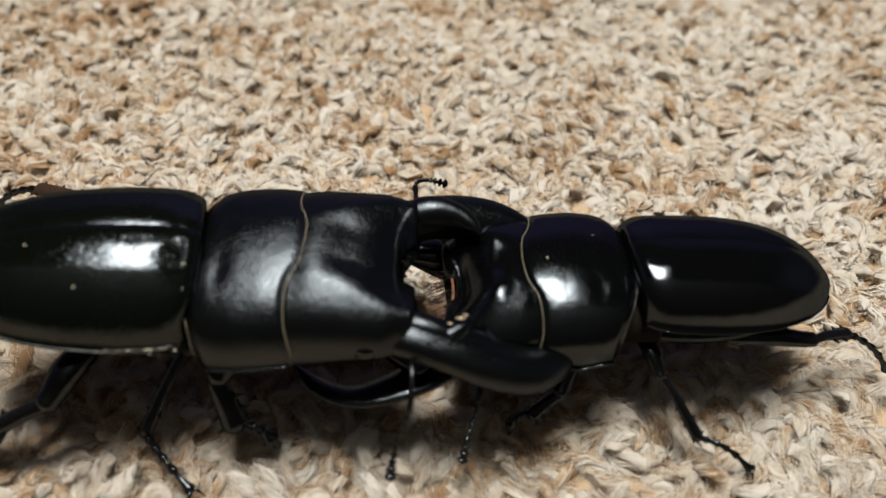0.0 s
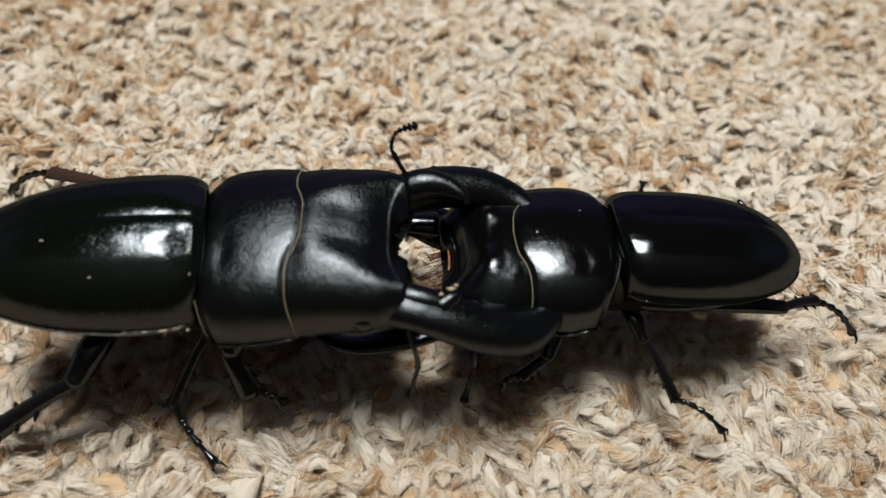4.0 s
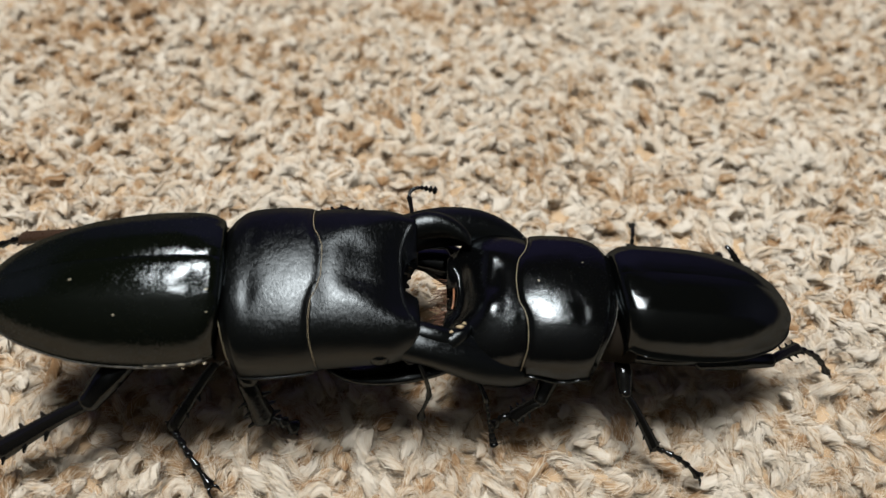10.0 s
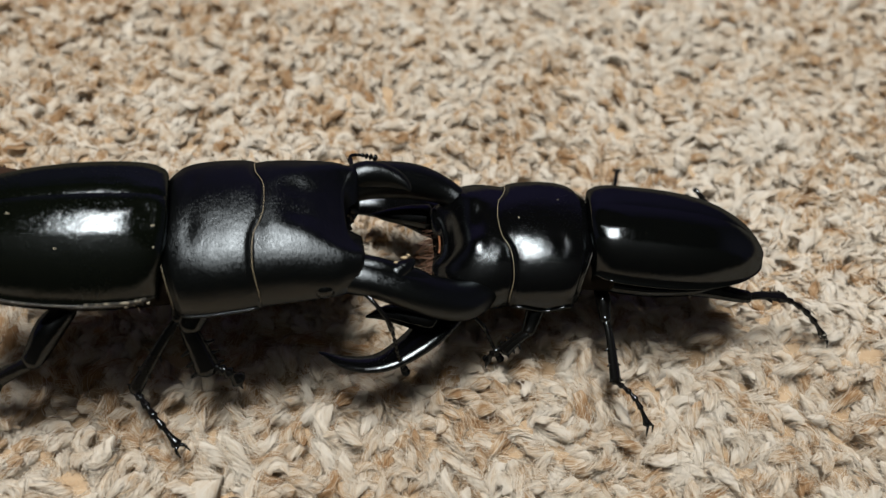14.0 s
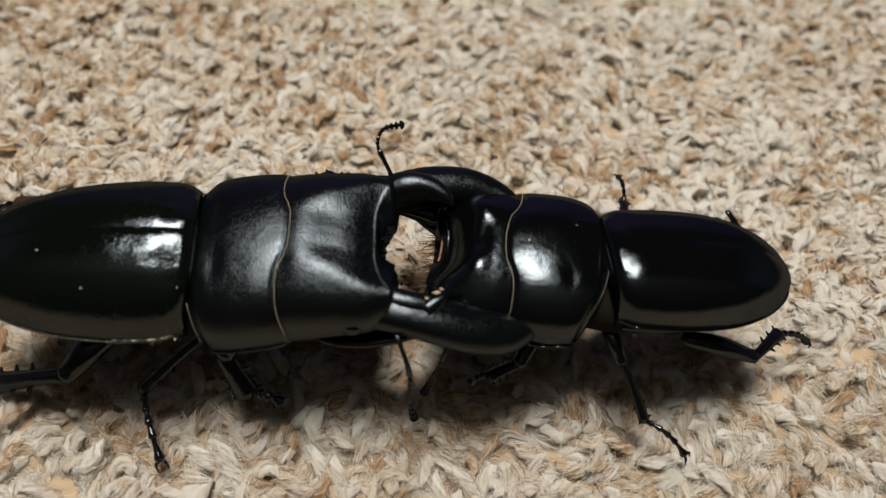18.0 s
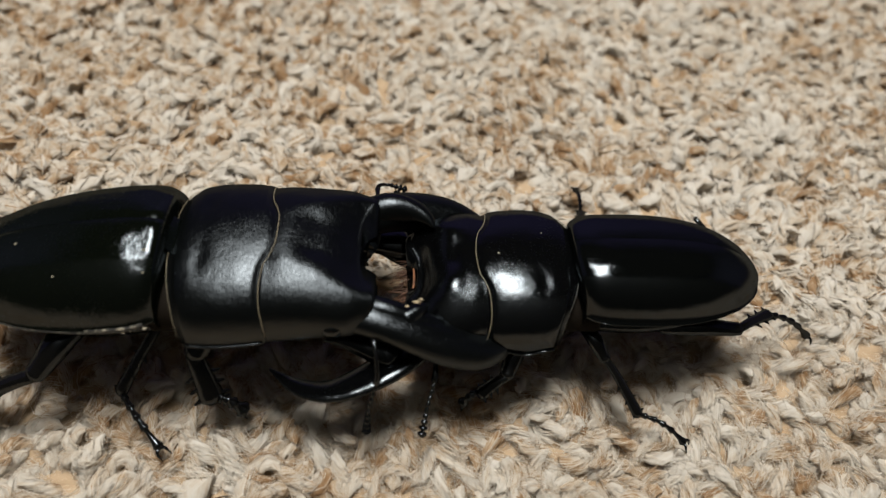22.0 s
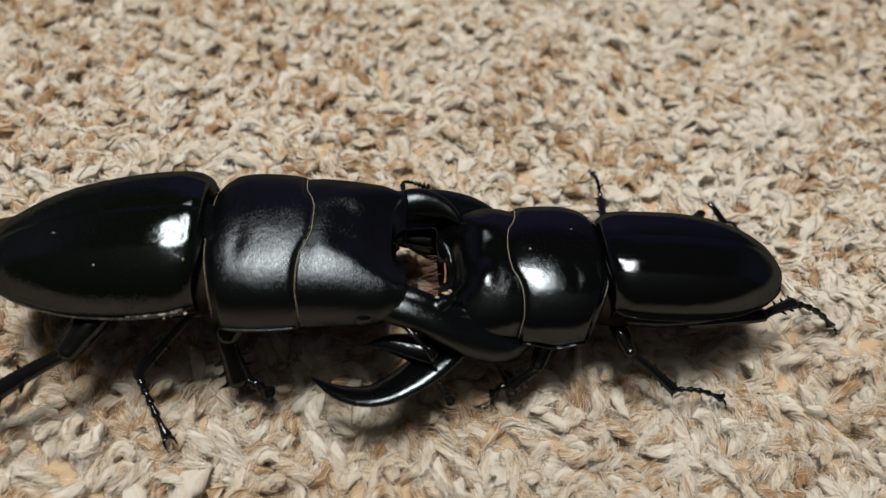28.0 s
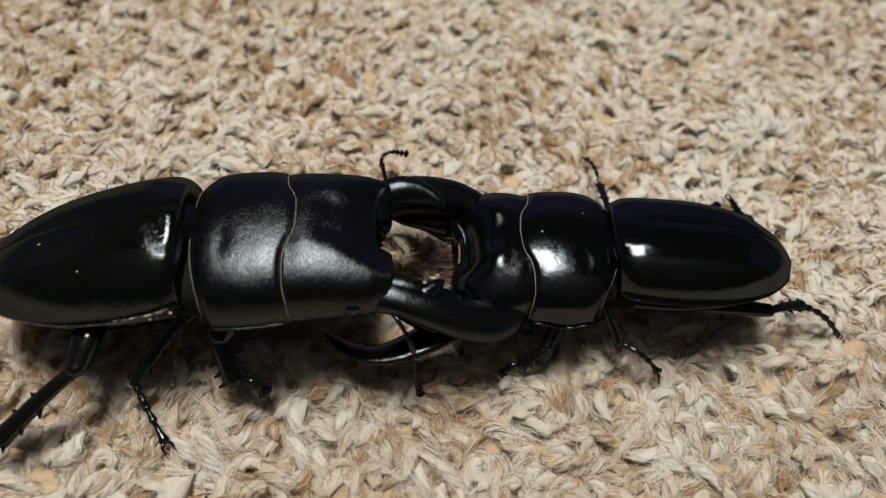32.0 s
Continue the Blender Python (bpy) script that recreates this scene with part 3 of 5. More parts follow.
def antenna(parent, rows, mat, label):
    """A long first joint, then beads that widen into a small club."""
    bm = bmesh.new()
    c = catmull([(*r, 0) for r in rows], 8)[:, :3]
    d = np.r_[0, np.cumsum(np.linalg.norm(np.diff(c, axis=0), axis=1))]
    at = lambda q: np.array([np.interp(q * d[-1], d, c[:, k]) for k in range(3)])
    rows = [(*at(0), 0.42), (*at(0.16), 0.34), (*at(0.32), 0.36), (*at(0.43), 0.48)]
    for i in range(9):
        q0 = 0.45 + i * 0.061
        r = 0.34 if i < 5 else 0.42 + 0.1 * (i - 5)
        rows += [(*at(q0), 0.2), (*at(q0 + 0.022), r), (*at(q0 + 0.044), r * 0.9)]
    add_tube(bm, rows, per=2, seg=7)
    return part("antenna", bm, mat, parent, label)


def eye(parent, p, r, mat):
    bm = bmesh.new()
    bmesh.ops.create_uvsphere(bm, u_segments=16, v_segments=10, radius=r * MM)
    for v in bm.verts:
        v.co = Vector((v.co.x * 1.2, v.co.y * 0.8, v.co.z)) + Vector(p) * MM
    return part("eye", bm, mat, parent, "small black bead-like eye")


PI = math.pi


def big_beetle():
    root = tagged(new("stag_beetle"), "large matte black stag beetle gripping its rival on the carpet", "beetle", "two fighting stag beetles")
    # abdomen and wing cases turn as one
    body = Shield(-31, 3, [(0, 3), (0.2, 8.2), (0.6, 10.6), (1, 10)], [(0, 9), (1, 10)], [(0, 8), (1, 8)], [(0, 6), (0.5, 3.4), (1, 4)]).build("abdomen", LEG_SHELL, root, "black underside of the body")
    p = dict(x0=1.4, len=34.4, half=12.6, high=8.6, base=11.4, dusty=True, boxy=0.9, roll=-0.05,
             plan=[(0, 0.90), (0.04, 0.965), (0.12, 1.0), (0.3, 1.0), (0.55, 0.91), (0.75, 0.72), (0.88, 0.52), (0.96, 0.31), (1, 0.02)],
             dome=[(0, 0.90), (0.05, 0.97), (0.2, 1.0), (0.4, 0.968), (0.65, 0.825), (0.85, 0.55), (0.95, 0.3), (1, 0.1)],
             rise=[(0, 0), (0.6, -0.4), (1, -0.6)])
    near = elytron(-1, p, ELYTRA_SHELL, body, "satin black wing case with faint ribs")
    elytron(1, p, ELYTRA_SHELL, body, "satin black wing case with faint ribs")
    specks(near, [(0.0, -7.6, 17.4, 0.3), (0.4, -8.2, 16.8, 0.22), (0.0, -4.8, 18.7, 0.2), (-18, -3.2, 19.3, 0.17), (-29, -3.0, 16.6, 0.2), (-12, -8, 17.8, 0.12), (-0.8, -12.5, 11.4, 0.24), (-2.6, -12.9, 11.4, 0.12), (-3.6, -13.1, 11.4, 0.17)], DUST, "dust_speck", "pale dust crumb", 3)
    bm = bmesh.new()
    add_grid(bm, [[np.array(q) * MM for q in r] for r in ([(2.8, -3.2, 15.0), (3.0, 0, 15.4), (2.8, 3.2, 15.0)], [(1.1, -2.8, 17.6), (1.0, 0, 18.1), (1.1, 2.8, 17.6)], [(-0.6, -1.4, 18.6), (-1.0, 0, 19.0), (-0.6, 1.4, 18.6)], [(-2.4, -0.3, 19.0), (-2.7, 0, 19.0), (-2.4, 0.3, 19.0)])], ring=False)
    part("scutellum", bm, ELYTRA_SHELL, body, "small shield plate between the wing cases")
    Shield(-1, 4, [(0, 11.0), (1, 10.8)], [(0, 14.2), (1, 13.8)], [(0, 9), (1, 9)], [(0, 4), (1, 4)]).build("waist", DARK_HAIR, root, "dusty joint between wing cases and pronotum")

    def pn_dent(s, f):
        return -0.25 * math.exp(-(((s - 0.30) / 0.07) ** 2) - ((f - 0.34) / 0.16) ** 2) - 0.25 * math.exp(-(((s - 0.30) / 0.07) ** 2) - ((f + 0.34) / 0.16) ** 2) + 0.25 * math.exp(-(((s - 0.5) / 0.3) ** 2) - (f / 0.3) ** 2)

    pro = Shield(2.6, 15.0, [(0, 13.3), (0.05, 13.7), (0.3, 14.0), (0.7, 13.9), (0.95, 13.6), (1, 13.4)], [(0, 15.8), (0.06, 16.4), (0.3, 16.9), (0.7, 17.0), (0.94, 16.7), (1, 16.4)], [(0, 8.4), (1, 8.4)], [(0, 4.5), (1, 4.5)],
                 rear=[(0, -0.6), (0.5, -0.2), (1, 1.2)], front=[(0, 1.0), (0.25, 0.8), (0.45, -0.4), (0.8, -0.8), (1, -0.3)], dent=pn_dent, box=2.5)
    pn = pro.build("pronotum", MATTE_SHELL, root, "matte black finely grained pronotum")
    tube("front_fringe", pro.line(1.0, 0.1, PI - 0.1, 0.05, grow=0.22, shift=0.42), FRINGE, pn, "thin golden hair line", per=1, seg=6)
    tube("rear_margin", pro.line(0.0, 0.1, PI - 0.1, 0.035, grow=0.02, shift=-0.6), FRINGE, pn, "thin golden hair line", per=1, seg=6)
    for a in (0.0, PI):
        tube("side_margin", [(*(pro.point(s, a, 0.12)), 0.22) for s in np.linspace(0.02, 0.98, 14)], MATTE_SHELL, pn, "raised side rim", per=1, seg=6)

    def head_dent(s, f):
        d = -1.1 * math.exp(-(((s - 0.95) / 0.35) ** 2) - (f / 0.7) ** 2)
        d += -0.7 * math.exp(-(((s - 0.5) / 0.22) ** 2) - ((abs(f) - 0.16) / 0.16) ** 2)
        d += 0.5 * math.exp(-(((abs(f) - 0.25 - 0.5 * s) / 0.14) ** 2)) * s
        return d

    hd = Shield(14.8, 28.8, [(0, 13.2), (0.15, 13.2), (0.5, 13.0), (0.8, 12.9), (1, 12.0)], [(0, 16.4), (0.2, 16.5), (0.5, 16.0), (0.8, 14.9), (1, 13.5)], [(0, 8.6), (1, 8.8)], [(0, 4.6), (1, 5.4)],
                rear=[(0, 0.6), (1, 0)], front=[(0, -1.6), (0.35, -1.4), (0.62, -0.4), (0.8, 0.8), (1, -0.4)], dent=head_dent, box=2.5)
    head = hd.build("head", MATTE_SHELL, root, "broad matte black head with a hollow brow", lip=0.5)
    for y in (12.4, -12.4):
        eye(head, (24.0, y, 9.3), 1.3, GLOSS_SHELL)
    # jaws: the far one arches behind the rival, the near one across its flank
    bm = bmesh.new()
    add_tube(bm, [(26.0, 8.4, 8.8, 3.4), (30.5, 10.4, 8.3, 3.4), (35, 11.8, 7.0, 3.5), (40, 12.3, 5.3, 3.3), (44.5, 11.0, 3.8, 2.5), (48.0, 8.0, 2.9, 1.4), (49.5, 5.8, 2.5, 0.3)], per=6, seg=16, flat=0.8)
    add_tube(bm, [(28.5, 9.4, 9.6, 2.4), (31.8, 10.0, 10.0, 2.4), (35.2, 9.4, 9.7, 1.8), (37.4, 7.9, 9.3, 1.0), (38.2, 6.6, 9.0, 0.25)], per=4, seg=10)
    part("mandible", bm, MATTE_SHELL, head, "curved toothed black jaw")
    bm = bmesh.new()
    add_tube(bm, [(26.0, -8.6, 8.9, 3.6), (30.8, -10.4, 8.4, 3.0), (35.5, -11.2, 6.4, 3.3), (40.0, -11.4, 3.8, 3.6), (44.4, -10.6, 1.5, 3.5), (48.0, -8.0, 0.4, 2.5), (50.4, -5.0, 0.0, 0.4)], per=6, seg=20, flat=0.72)
    add_tube(bm, [(28.0, -8.4, 10.4, 1.6), (32.0, -9.4, 9.8, 1.5), (35.5, -9.8, 8.2, 1.5), (38.4, -10.0, 6.4, 1.5), (40.0, -10.2, 5.4, 0.6)], per=4, seg=12, flat=0.7)
    add_tube(bm, [(34.0, -10.2, 8.4, 1.7), (36.0, -8.9, 8.8, 1.1), (37.2, -7.8, 8.7, 0.25)], per=4, seg=10)
    near_jaw = part("mandible", bm, MATTE_SHELL, head, "curved toothed black jaw")
    specks(near_jaw, [(35.6, -8.7, 10.5, 0.42), (36.3, -8.1, 10.2, 0.3), (34.4, -9.6, 10.6, 0.24)], CRUMB, "wood_crumb", "ochre wood crumb", 5)
    for y, r in ((4.8, 0.9), (3.0, 0.6), (1.2, 0.9), (-0.6, 0.55), (-2.6, 0.8), (6.6, 1.3)):
        tube("mouth_part", [(26.0, y, 9.4, r), (27.9, y * 0.95, 9.3, r * 0.9), (28.9 + 0.5 * math.sin(y * 3), y * 0.9, 8.8, r * 0.3)], DARK_HAIR, head, "ragged dark mouth part", per=3, seg=8)
    legs = dict(
        near_hind=((-13, -8, 6), leg(root, [(-6.4, -5.6, -3.4), (-18.3, -11.8, -8.8), (-22.6, -15.6, -12.3)], (2.2, 1.5), LEG_SHELL, LEG_SHELL, "thick black hind leg with a dusty shin")),
        near_mid=((3, -4, 5), leg(root, [(-5.5, -2.1, -2), (-14.7, -8.2, -7.7), (-9.7, -18.3, -10.5)], (1.37, 1.0), DUSTY_LEG, LEG_SHELL, "black middle leg with a dusty spiny shin")),
        near_front=((7, -7, 6), leg(root, [(-3.4, -5.0, -2.5), (-1.6, -8.4, -8.6), (2.6, -8.8, -12)], (2.3, 1.6), LEG_SHELL, LEG_SHELL, "black front leg tucked below the body")),
        far_hind=((-13, 8, 6), leg(root, [(-5.2, 12.9, -0.9), (-20.6, 22.6, -2.3), (-33.6, 28.8, -8.9)], (1.6, 1.15), BROWN_LEG, LEG_SHELL, "black hind leg with brown shin")),
        far_mid=((0, 10, 6.5), leg(root, [(-3, 5, -1.5), (-6, 8, -5.0), (-9, 12, -8.0)], (1.9, 1.2), LEG_SHELL, LEG_SHELL, "black middle leg behind the body")),
        far_front=((9, 10, 6), leg(root, [(3, 5, -0.5), (9, 9, -3.5), (14, 9, -6)], (2.2, 1.5), LEG_SHELL, LEG_SHELL, "black front leg behind the head")),
    )
    feelers = dict(
        near_antenna=((29.5, -12.5, 8), antenna(head, [(0.0, 0.0, 0.0), (1.5, -2.8, 0.9), (3.0, -5.6, -0.6), (3.9, -9.4, -3.5), (5.5, -12.5, -7.0)], LEG_SHELL, "thin elbowed beaded feeler")),
        far_antenna=((29.5, 12, 9), antenna(head, [(0.0, 0.0, 0.0), (-1.0, 1.6, 2.6), (-1.8, 3.0, 5.2), (-0.6, 4.4, 6.8), (2.4, 4.8, 6.9)], LEG_SHELL, "thin elbowed beaded feeler")),
    )
    for q, ob in feelers.values():
        ob.location = Vector(q) * MM
    for n, (q, (femur, shank, hinge)) in legs.items():
        femur.location = Vector(q) * MM
        shank.location = femur.location + hinge
        legs[n] = (q, femur, shank)
    return root, body, head, legs, feelers


def small_beetle():
    root = tagged(new("stag_beetle"), "smaller glossy black stag beetle held in its rival's jaws", "beetle", "two fighting stag beetles")
    body = Shield(-24, 1, [(0, 3), (0.2, 6.6), (0.6, 8.6), (1, 8.4)], [(0, 8), (1, 8.6)], [(0, 7), (1, 7)], [(0, 5), (0.5, 3.2), (1, 3.8)]).build("abdomen", LEG_SHELL, root, "black underside of the body")
    p = dict(x0=2.2, len=29.8, half=10.1, high=7.2, base=10.0, dusty=False, boxy=0.76, roll=0.15,
             plan=[(0, 0.88), (0.04, 0.955), (0.12, 1.0), (0.4, 1.01), (0.62, 0.92), (0.8, 0.71), (0.9, 0.5), (0.97, 0.26), (1, 0.02)],
             dome=[(0, 0.89), (0.05, 0.97), (0.2, 1.0), (0.5, 1.0), (0.72, 0.88), (0.88, 0.6), (0.96, 0.32), (1, 0.1)],
             rise=[(0, 0), (0.6, -0.3), (1, -0.6)])
    near = elytron(1, p, GLOSS_SHELL, body, "polished black wing case")
    elytron(-1, p, GLOSS_SHELL, body, "polished black wing case")
    specks(near, [(-8.5, 4.4, 16.2, 0.12), (-8.2, 6.2, 15.2, 0.1), (-8.8, 2.4, 16.9, 0.09)], DUST, "dust_speck", "pale dust crumb", 4)
    bm = bmesh.new()
    add_grid(bm, [[np.array(q) * MM for q in r] for r in ([(2.6, -3.4, 13.0), (2.8, -0.8, 13.4), (2.6, 1.8, 13.2)], [(1.0, -3.3, 15.0), (0.9, -1.0, 15.6), (1.0, 1.3, 15.4)], [(-0.6, -2.3, 16.1), (-1.0, -1.1, 16.6), (-0.6, 0.1, 16.4)], [(-2.2, -1.3, 16.6), (-2.5, -1.1, 16.6), (-2.2, -0.9, 16.6)])], ring=False)
    part("scutellum", bm, GLOSS_SHELL, body, "small shield plate between the wing cases")
    Shield(-1, 4, [(0, 9), (1, 8.8)], [(0, 12.2), (1, 12)], [(0, 7.6), (1, 7.6)], [(0, 4), (1, 4)]).build("waist", DARK_HAIR, root, "dusty joint between wing cases and pronotum")

    def pn_dent(s, f):
        return -0.18 * math.exp(-(((s - 0.35) / 0.07) ** 2) - ((f - 0.45) / 0.1) ** 2) - 0.18 * math.exp(-(((s - 0.35) / 0.07) ** 2) - ((f + 0.45) / 0.1) ** 2)

    pro = Shield(2.6, 15.3, [(0, 11.3), (0.05, 12.0), (0.35, 12.5), (0.8, 12.4), (0.96, 12.2), (1, 11.9)], [(0, 13.8), (0.06, 14.5), (0.4, 15.0), (0.75, 14.9), (0.96, 14.5), (1, 14.3)], [(0, 6.8), (1, 6.8)], [(0, 4), (1, 4)],
                 rear=[(0, -0.5), (0.5, 0.1), (1, 2.5)], front=[(0, 1.2), (0.3, 0.8), (0.5, -0.4), (0.85, -0.8), (1, -0.2)], dent=pn_dent, box=2.5)
    pn = pro.build("pronotum", SATIN_SHELL, root, "polished black pronotum")
    tube("front_fringe", pro.line(1.0, 0.1, PI - 0.1, 0.05, grow=0.22, shift=0.42), FRINGE, pn, "thin golden hair line", per=1, seg=6)
    tube("rear_margin", pro.line(0.0, 0.12, PI - 0.12, 0.06, grow=0.06, shift=-0.5), RIM_DUST, pn, "thin pale rim", per=1, seg=6)
    for a in (0.0, PI):
        tube("side_margin", [(*(pro.point(s, a, 0.15) + np.array((0, 0, 0.35 * math.sin(s * 9)))), 0.24) for s in np.linspace(0.02, 0.98, 18)], GLOSS_SHELL, pn, "raised wavy side rim", per=1, seg=6)
    specks(pn, [(13.6, 0.5, 15.0, 0.17), (7, -3.0, 15.6, 0.1)], DUST, "dust_speck", "pale dust crumb", 8)

    def head_dent(s, f):
        d = -1.2 * math.exp(-(((s - 1.0) / 0.4) ** 2) - (f / 0.5) ** 2)
        d += 0.8 * math.exp(-(((s - 0.55) / 0.22) ** 2) - ((abs(f) - 0.4) / 0.2) ** 2)
        d -= 0.5 * math.exp(-(((s - 0.45) / 0.1) ** 2) - (f / 0.1) ** 2)
        return d

    hd = Shield(15.2, 26.0, [(0, 11.4), (0.2, 12.0), (0.55, 12.3), (0.85, 11.4), (1, 9.8)], [(0, 14.2), (0.25, 14.2), (0.6, 13.5), (0.85, 12.1), (1, 10.0)], [(0, 6.6), (1, 6.4)], [(0, 3.6), (1, 4)],
                rear=[(0, 0.8), (1, 0)], front=[(0, -1.5), (0.35, -1.1), (0.7, 0.5), (1, -0.8)], dent=head_dent)
    head = hd.build("head", SATIN_SHELL, root, "polished black head with two low bumps")
    for y in (10.8, -10.8):
        eye(head, (22.5, y, 7.0), 1.3, GLOSS_SHELL)
    jaws = {}
    for sgn, z, k in ((1, 7.0, 1.12), (-1, 4.4, 0.78)):
        bm = bmesh.new()
        px, py = 21.5, sgn * 7
        outer = [(21.5, 7 * sgn, z - 1, 3.0), (26.4, sgn * 12.6 * k, z - 1.2, 3.4), (30.8, sgn * 16.4 * k, z - 1.8, 3.1), (35.4, sgn * 18.6 * k, z - 2.4, 2.5), (40.0, sgn * 18.6 * k, z - 2.5, 1.7), (44.6, sgn * 17.0 * k, z - 2.2, 0.22)]
        tooth = [(27.6, sgn * 12.6 * k, z - 0.4, 2.7), (31.0, sgn * 12.4 * k, z + 0.2, 2.1), (34.6, sgn * 12.2 * k, z + 0.4, 1.3), (37.6, sgn * 12.7 * k, z + 0.2, 0.2)]
        add_tube(bm, [(x - px, y - py, q, r) for x, y, q, r in outer], per=6, seg=16, flat=0.36, up=(0, -0.45 * sgn, 0.9))
        add_tube(bm, [(x - px, y - py, q, r) for x, y, q, r in tooth], per=4, seg=12, flat=0.8)
        jaws[sgn] = part("mandible", bm, SATIN_SHELL, head, "curved black jaw with an inner tooth")
        jaws[sgn].location = (px * MM, py * MM, 0)
    bm = bmesh.new()
    add_tube(bm, [(26.9, -6.5, 7.6, 0.14), (26.1, -3.0, 7.7, 0.16), (25.9, 0, 7.7, 0.18), (26.2, 2.6, 7.5, 0.18), (27.0, 5.6, 7.2, 0.2)], per=4, seg=8)
    part("lip", bm, BROWN_SKIN, head, "red-brown hairy upper lip")
    for y, r in ((-5, 1.5), (-1.6, 1.3), (2.0, 1.2), (5.4, 1.5)):
        tube("mouth_part", [(21.0, y, 5.0, r), (23.6, y * 0.95, 4.8, r * 0.9), (25.2, y * 0.85, 4.2, r * 0.4)], DARK_HAIR, head, "dark hairy mouth part", per=3, seg=8)
    bm = bmesh.new()
    rng = random.Random(21)
    for i in range(90):
        y = rng.uniform(-4.5, 5.0)
        a, b, r = rng.uniform(2.5, 5.5), rng.uniform(-1.6, 1.6), rng.uniform(0.05, 0.11)
        add_tube(bm, [(24.2, y, 5.4, r), (24.6 + a * 0.5, y + b * 0.4, 5.6 + rng.uniform(-0.6, 0.6), r), (24.6 + a, y + b, 4.6 + rng.uniform(-1.5, 0.8), r * 0.3)], per=2, seg=5)
    part("mouth_brush", bm, MOUTH_HAIR, head, "tangled red-brown mouth hairs")
    legs = dict(
        near_hind=((-12, 7, 5.5), leg(root, [(-12.5, 1.5, -3.2), (-18.6, -3.6, -4.6), (-29.2, -6.4, -12.0)], (1.5, 0.95), LEG_SHELL, LEG_SHELL, "black hind leg stretched back")),
        near_mid=((0, 7, 5.5), leg(root, [(-1.3, 5.7, -1), (-7.5, 10.3, -7), (-15.3, 12.6, -9.5)], (1.22, 0.83), LEG_SHELL, LEG_SHELL, "black middle leg braced on the carpet")),
        near_front=((9, 7, 5), leg(root, [(3, 6.7, -3), (6.5, 7.9, -6), (9.3, 8.1, -9)], (1.44, 1.08), LEG_SHELL, LEG_SHELL, "black front leg tucked below the body")),
        far_hind=((-12, -7, 5.5), leg(root, [(-9.4, -12.9, -7.2), (-12.0, -9.8, -9.2), (-15.4, -9.6, -12.2)], (1.1, 0.65), LEG_SHELL, LEG_SHELL, "black hind leg behind the body")),
        far_mid=((0, -7, 5.5), leg(root, [(-4.6, -6.4, -2.5), (-5.7, -15.6, -5.5), (-5.7, -25.4, -8.5)], (1.15, 0.72), LEG_SHELL, LEG_SHELL, "black middle leg behind the body")),
        far_front=((9, -8, 5), leg(root, [(2, -5, 0.0), (6, -8, -2.5), (10, -9, -5)], (1.8, 1.2), LEG_SHELL, LEG_SHELL, "black front leg behind the head")),
    )
    feelers = dict(
        near_antenna=((23, 10, 5), antenna(head, [(0.0, 0.0, 0.0), (-0.8, 2.8, 0.9), (-1.4, 5.6, -0.1), (-1.3, 9.4, -2.3), (-1.5, 12.5, -5.0)], LEG_SHELL, "thin elbowed beaded feeler")),
        far_antenna=((23, -10, 6), antenna(head, [(0.0, 0.0, 0.0), (1.6, -2.5, 0.9), (2.8, -5.1, 1.5), (4.0, -8.5, 1.5)], LEG_SHELL, "thin elbowed beaded feeler")),
    )
    for q, ob in feelers.values():
        ob.location = Vector(q) * MM
    for n, (q, (femur, shank, hinge)) in legs.items():
        femur.location = Vector(q) * MM
        shank.location = femur.location + hinge
        legs[n] = (q, femur, shank)
    return root, body, head, legs, feelers, jaws[1]


big = big_beetle()
small = small_beetle()


# ---- movement ----
def rows_mm(rows):
    """Rows of seconds, place in mm and turn in degrees."""
    return [(t, pose(x * MM, y * MM, z * MM, rx, ry, rz)) for t, x, y, z, rx, ry, rz in rows]


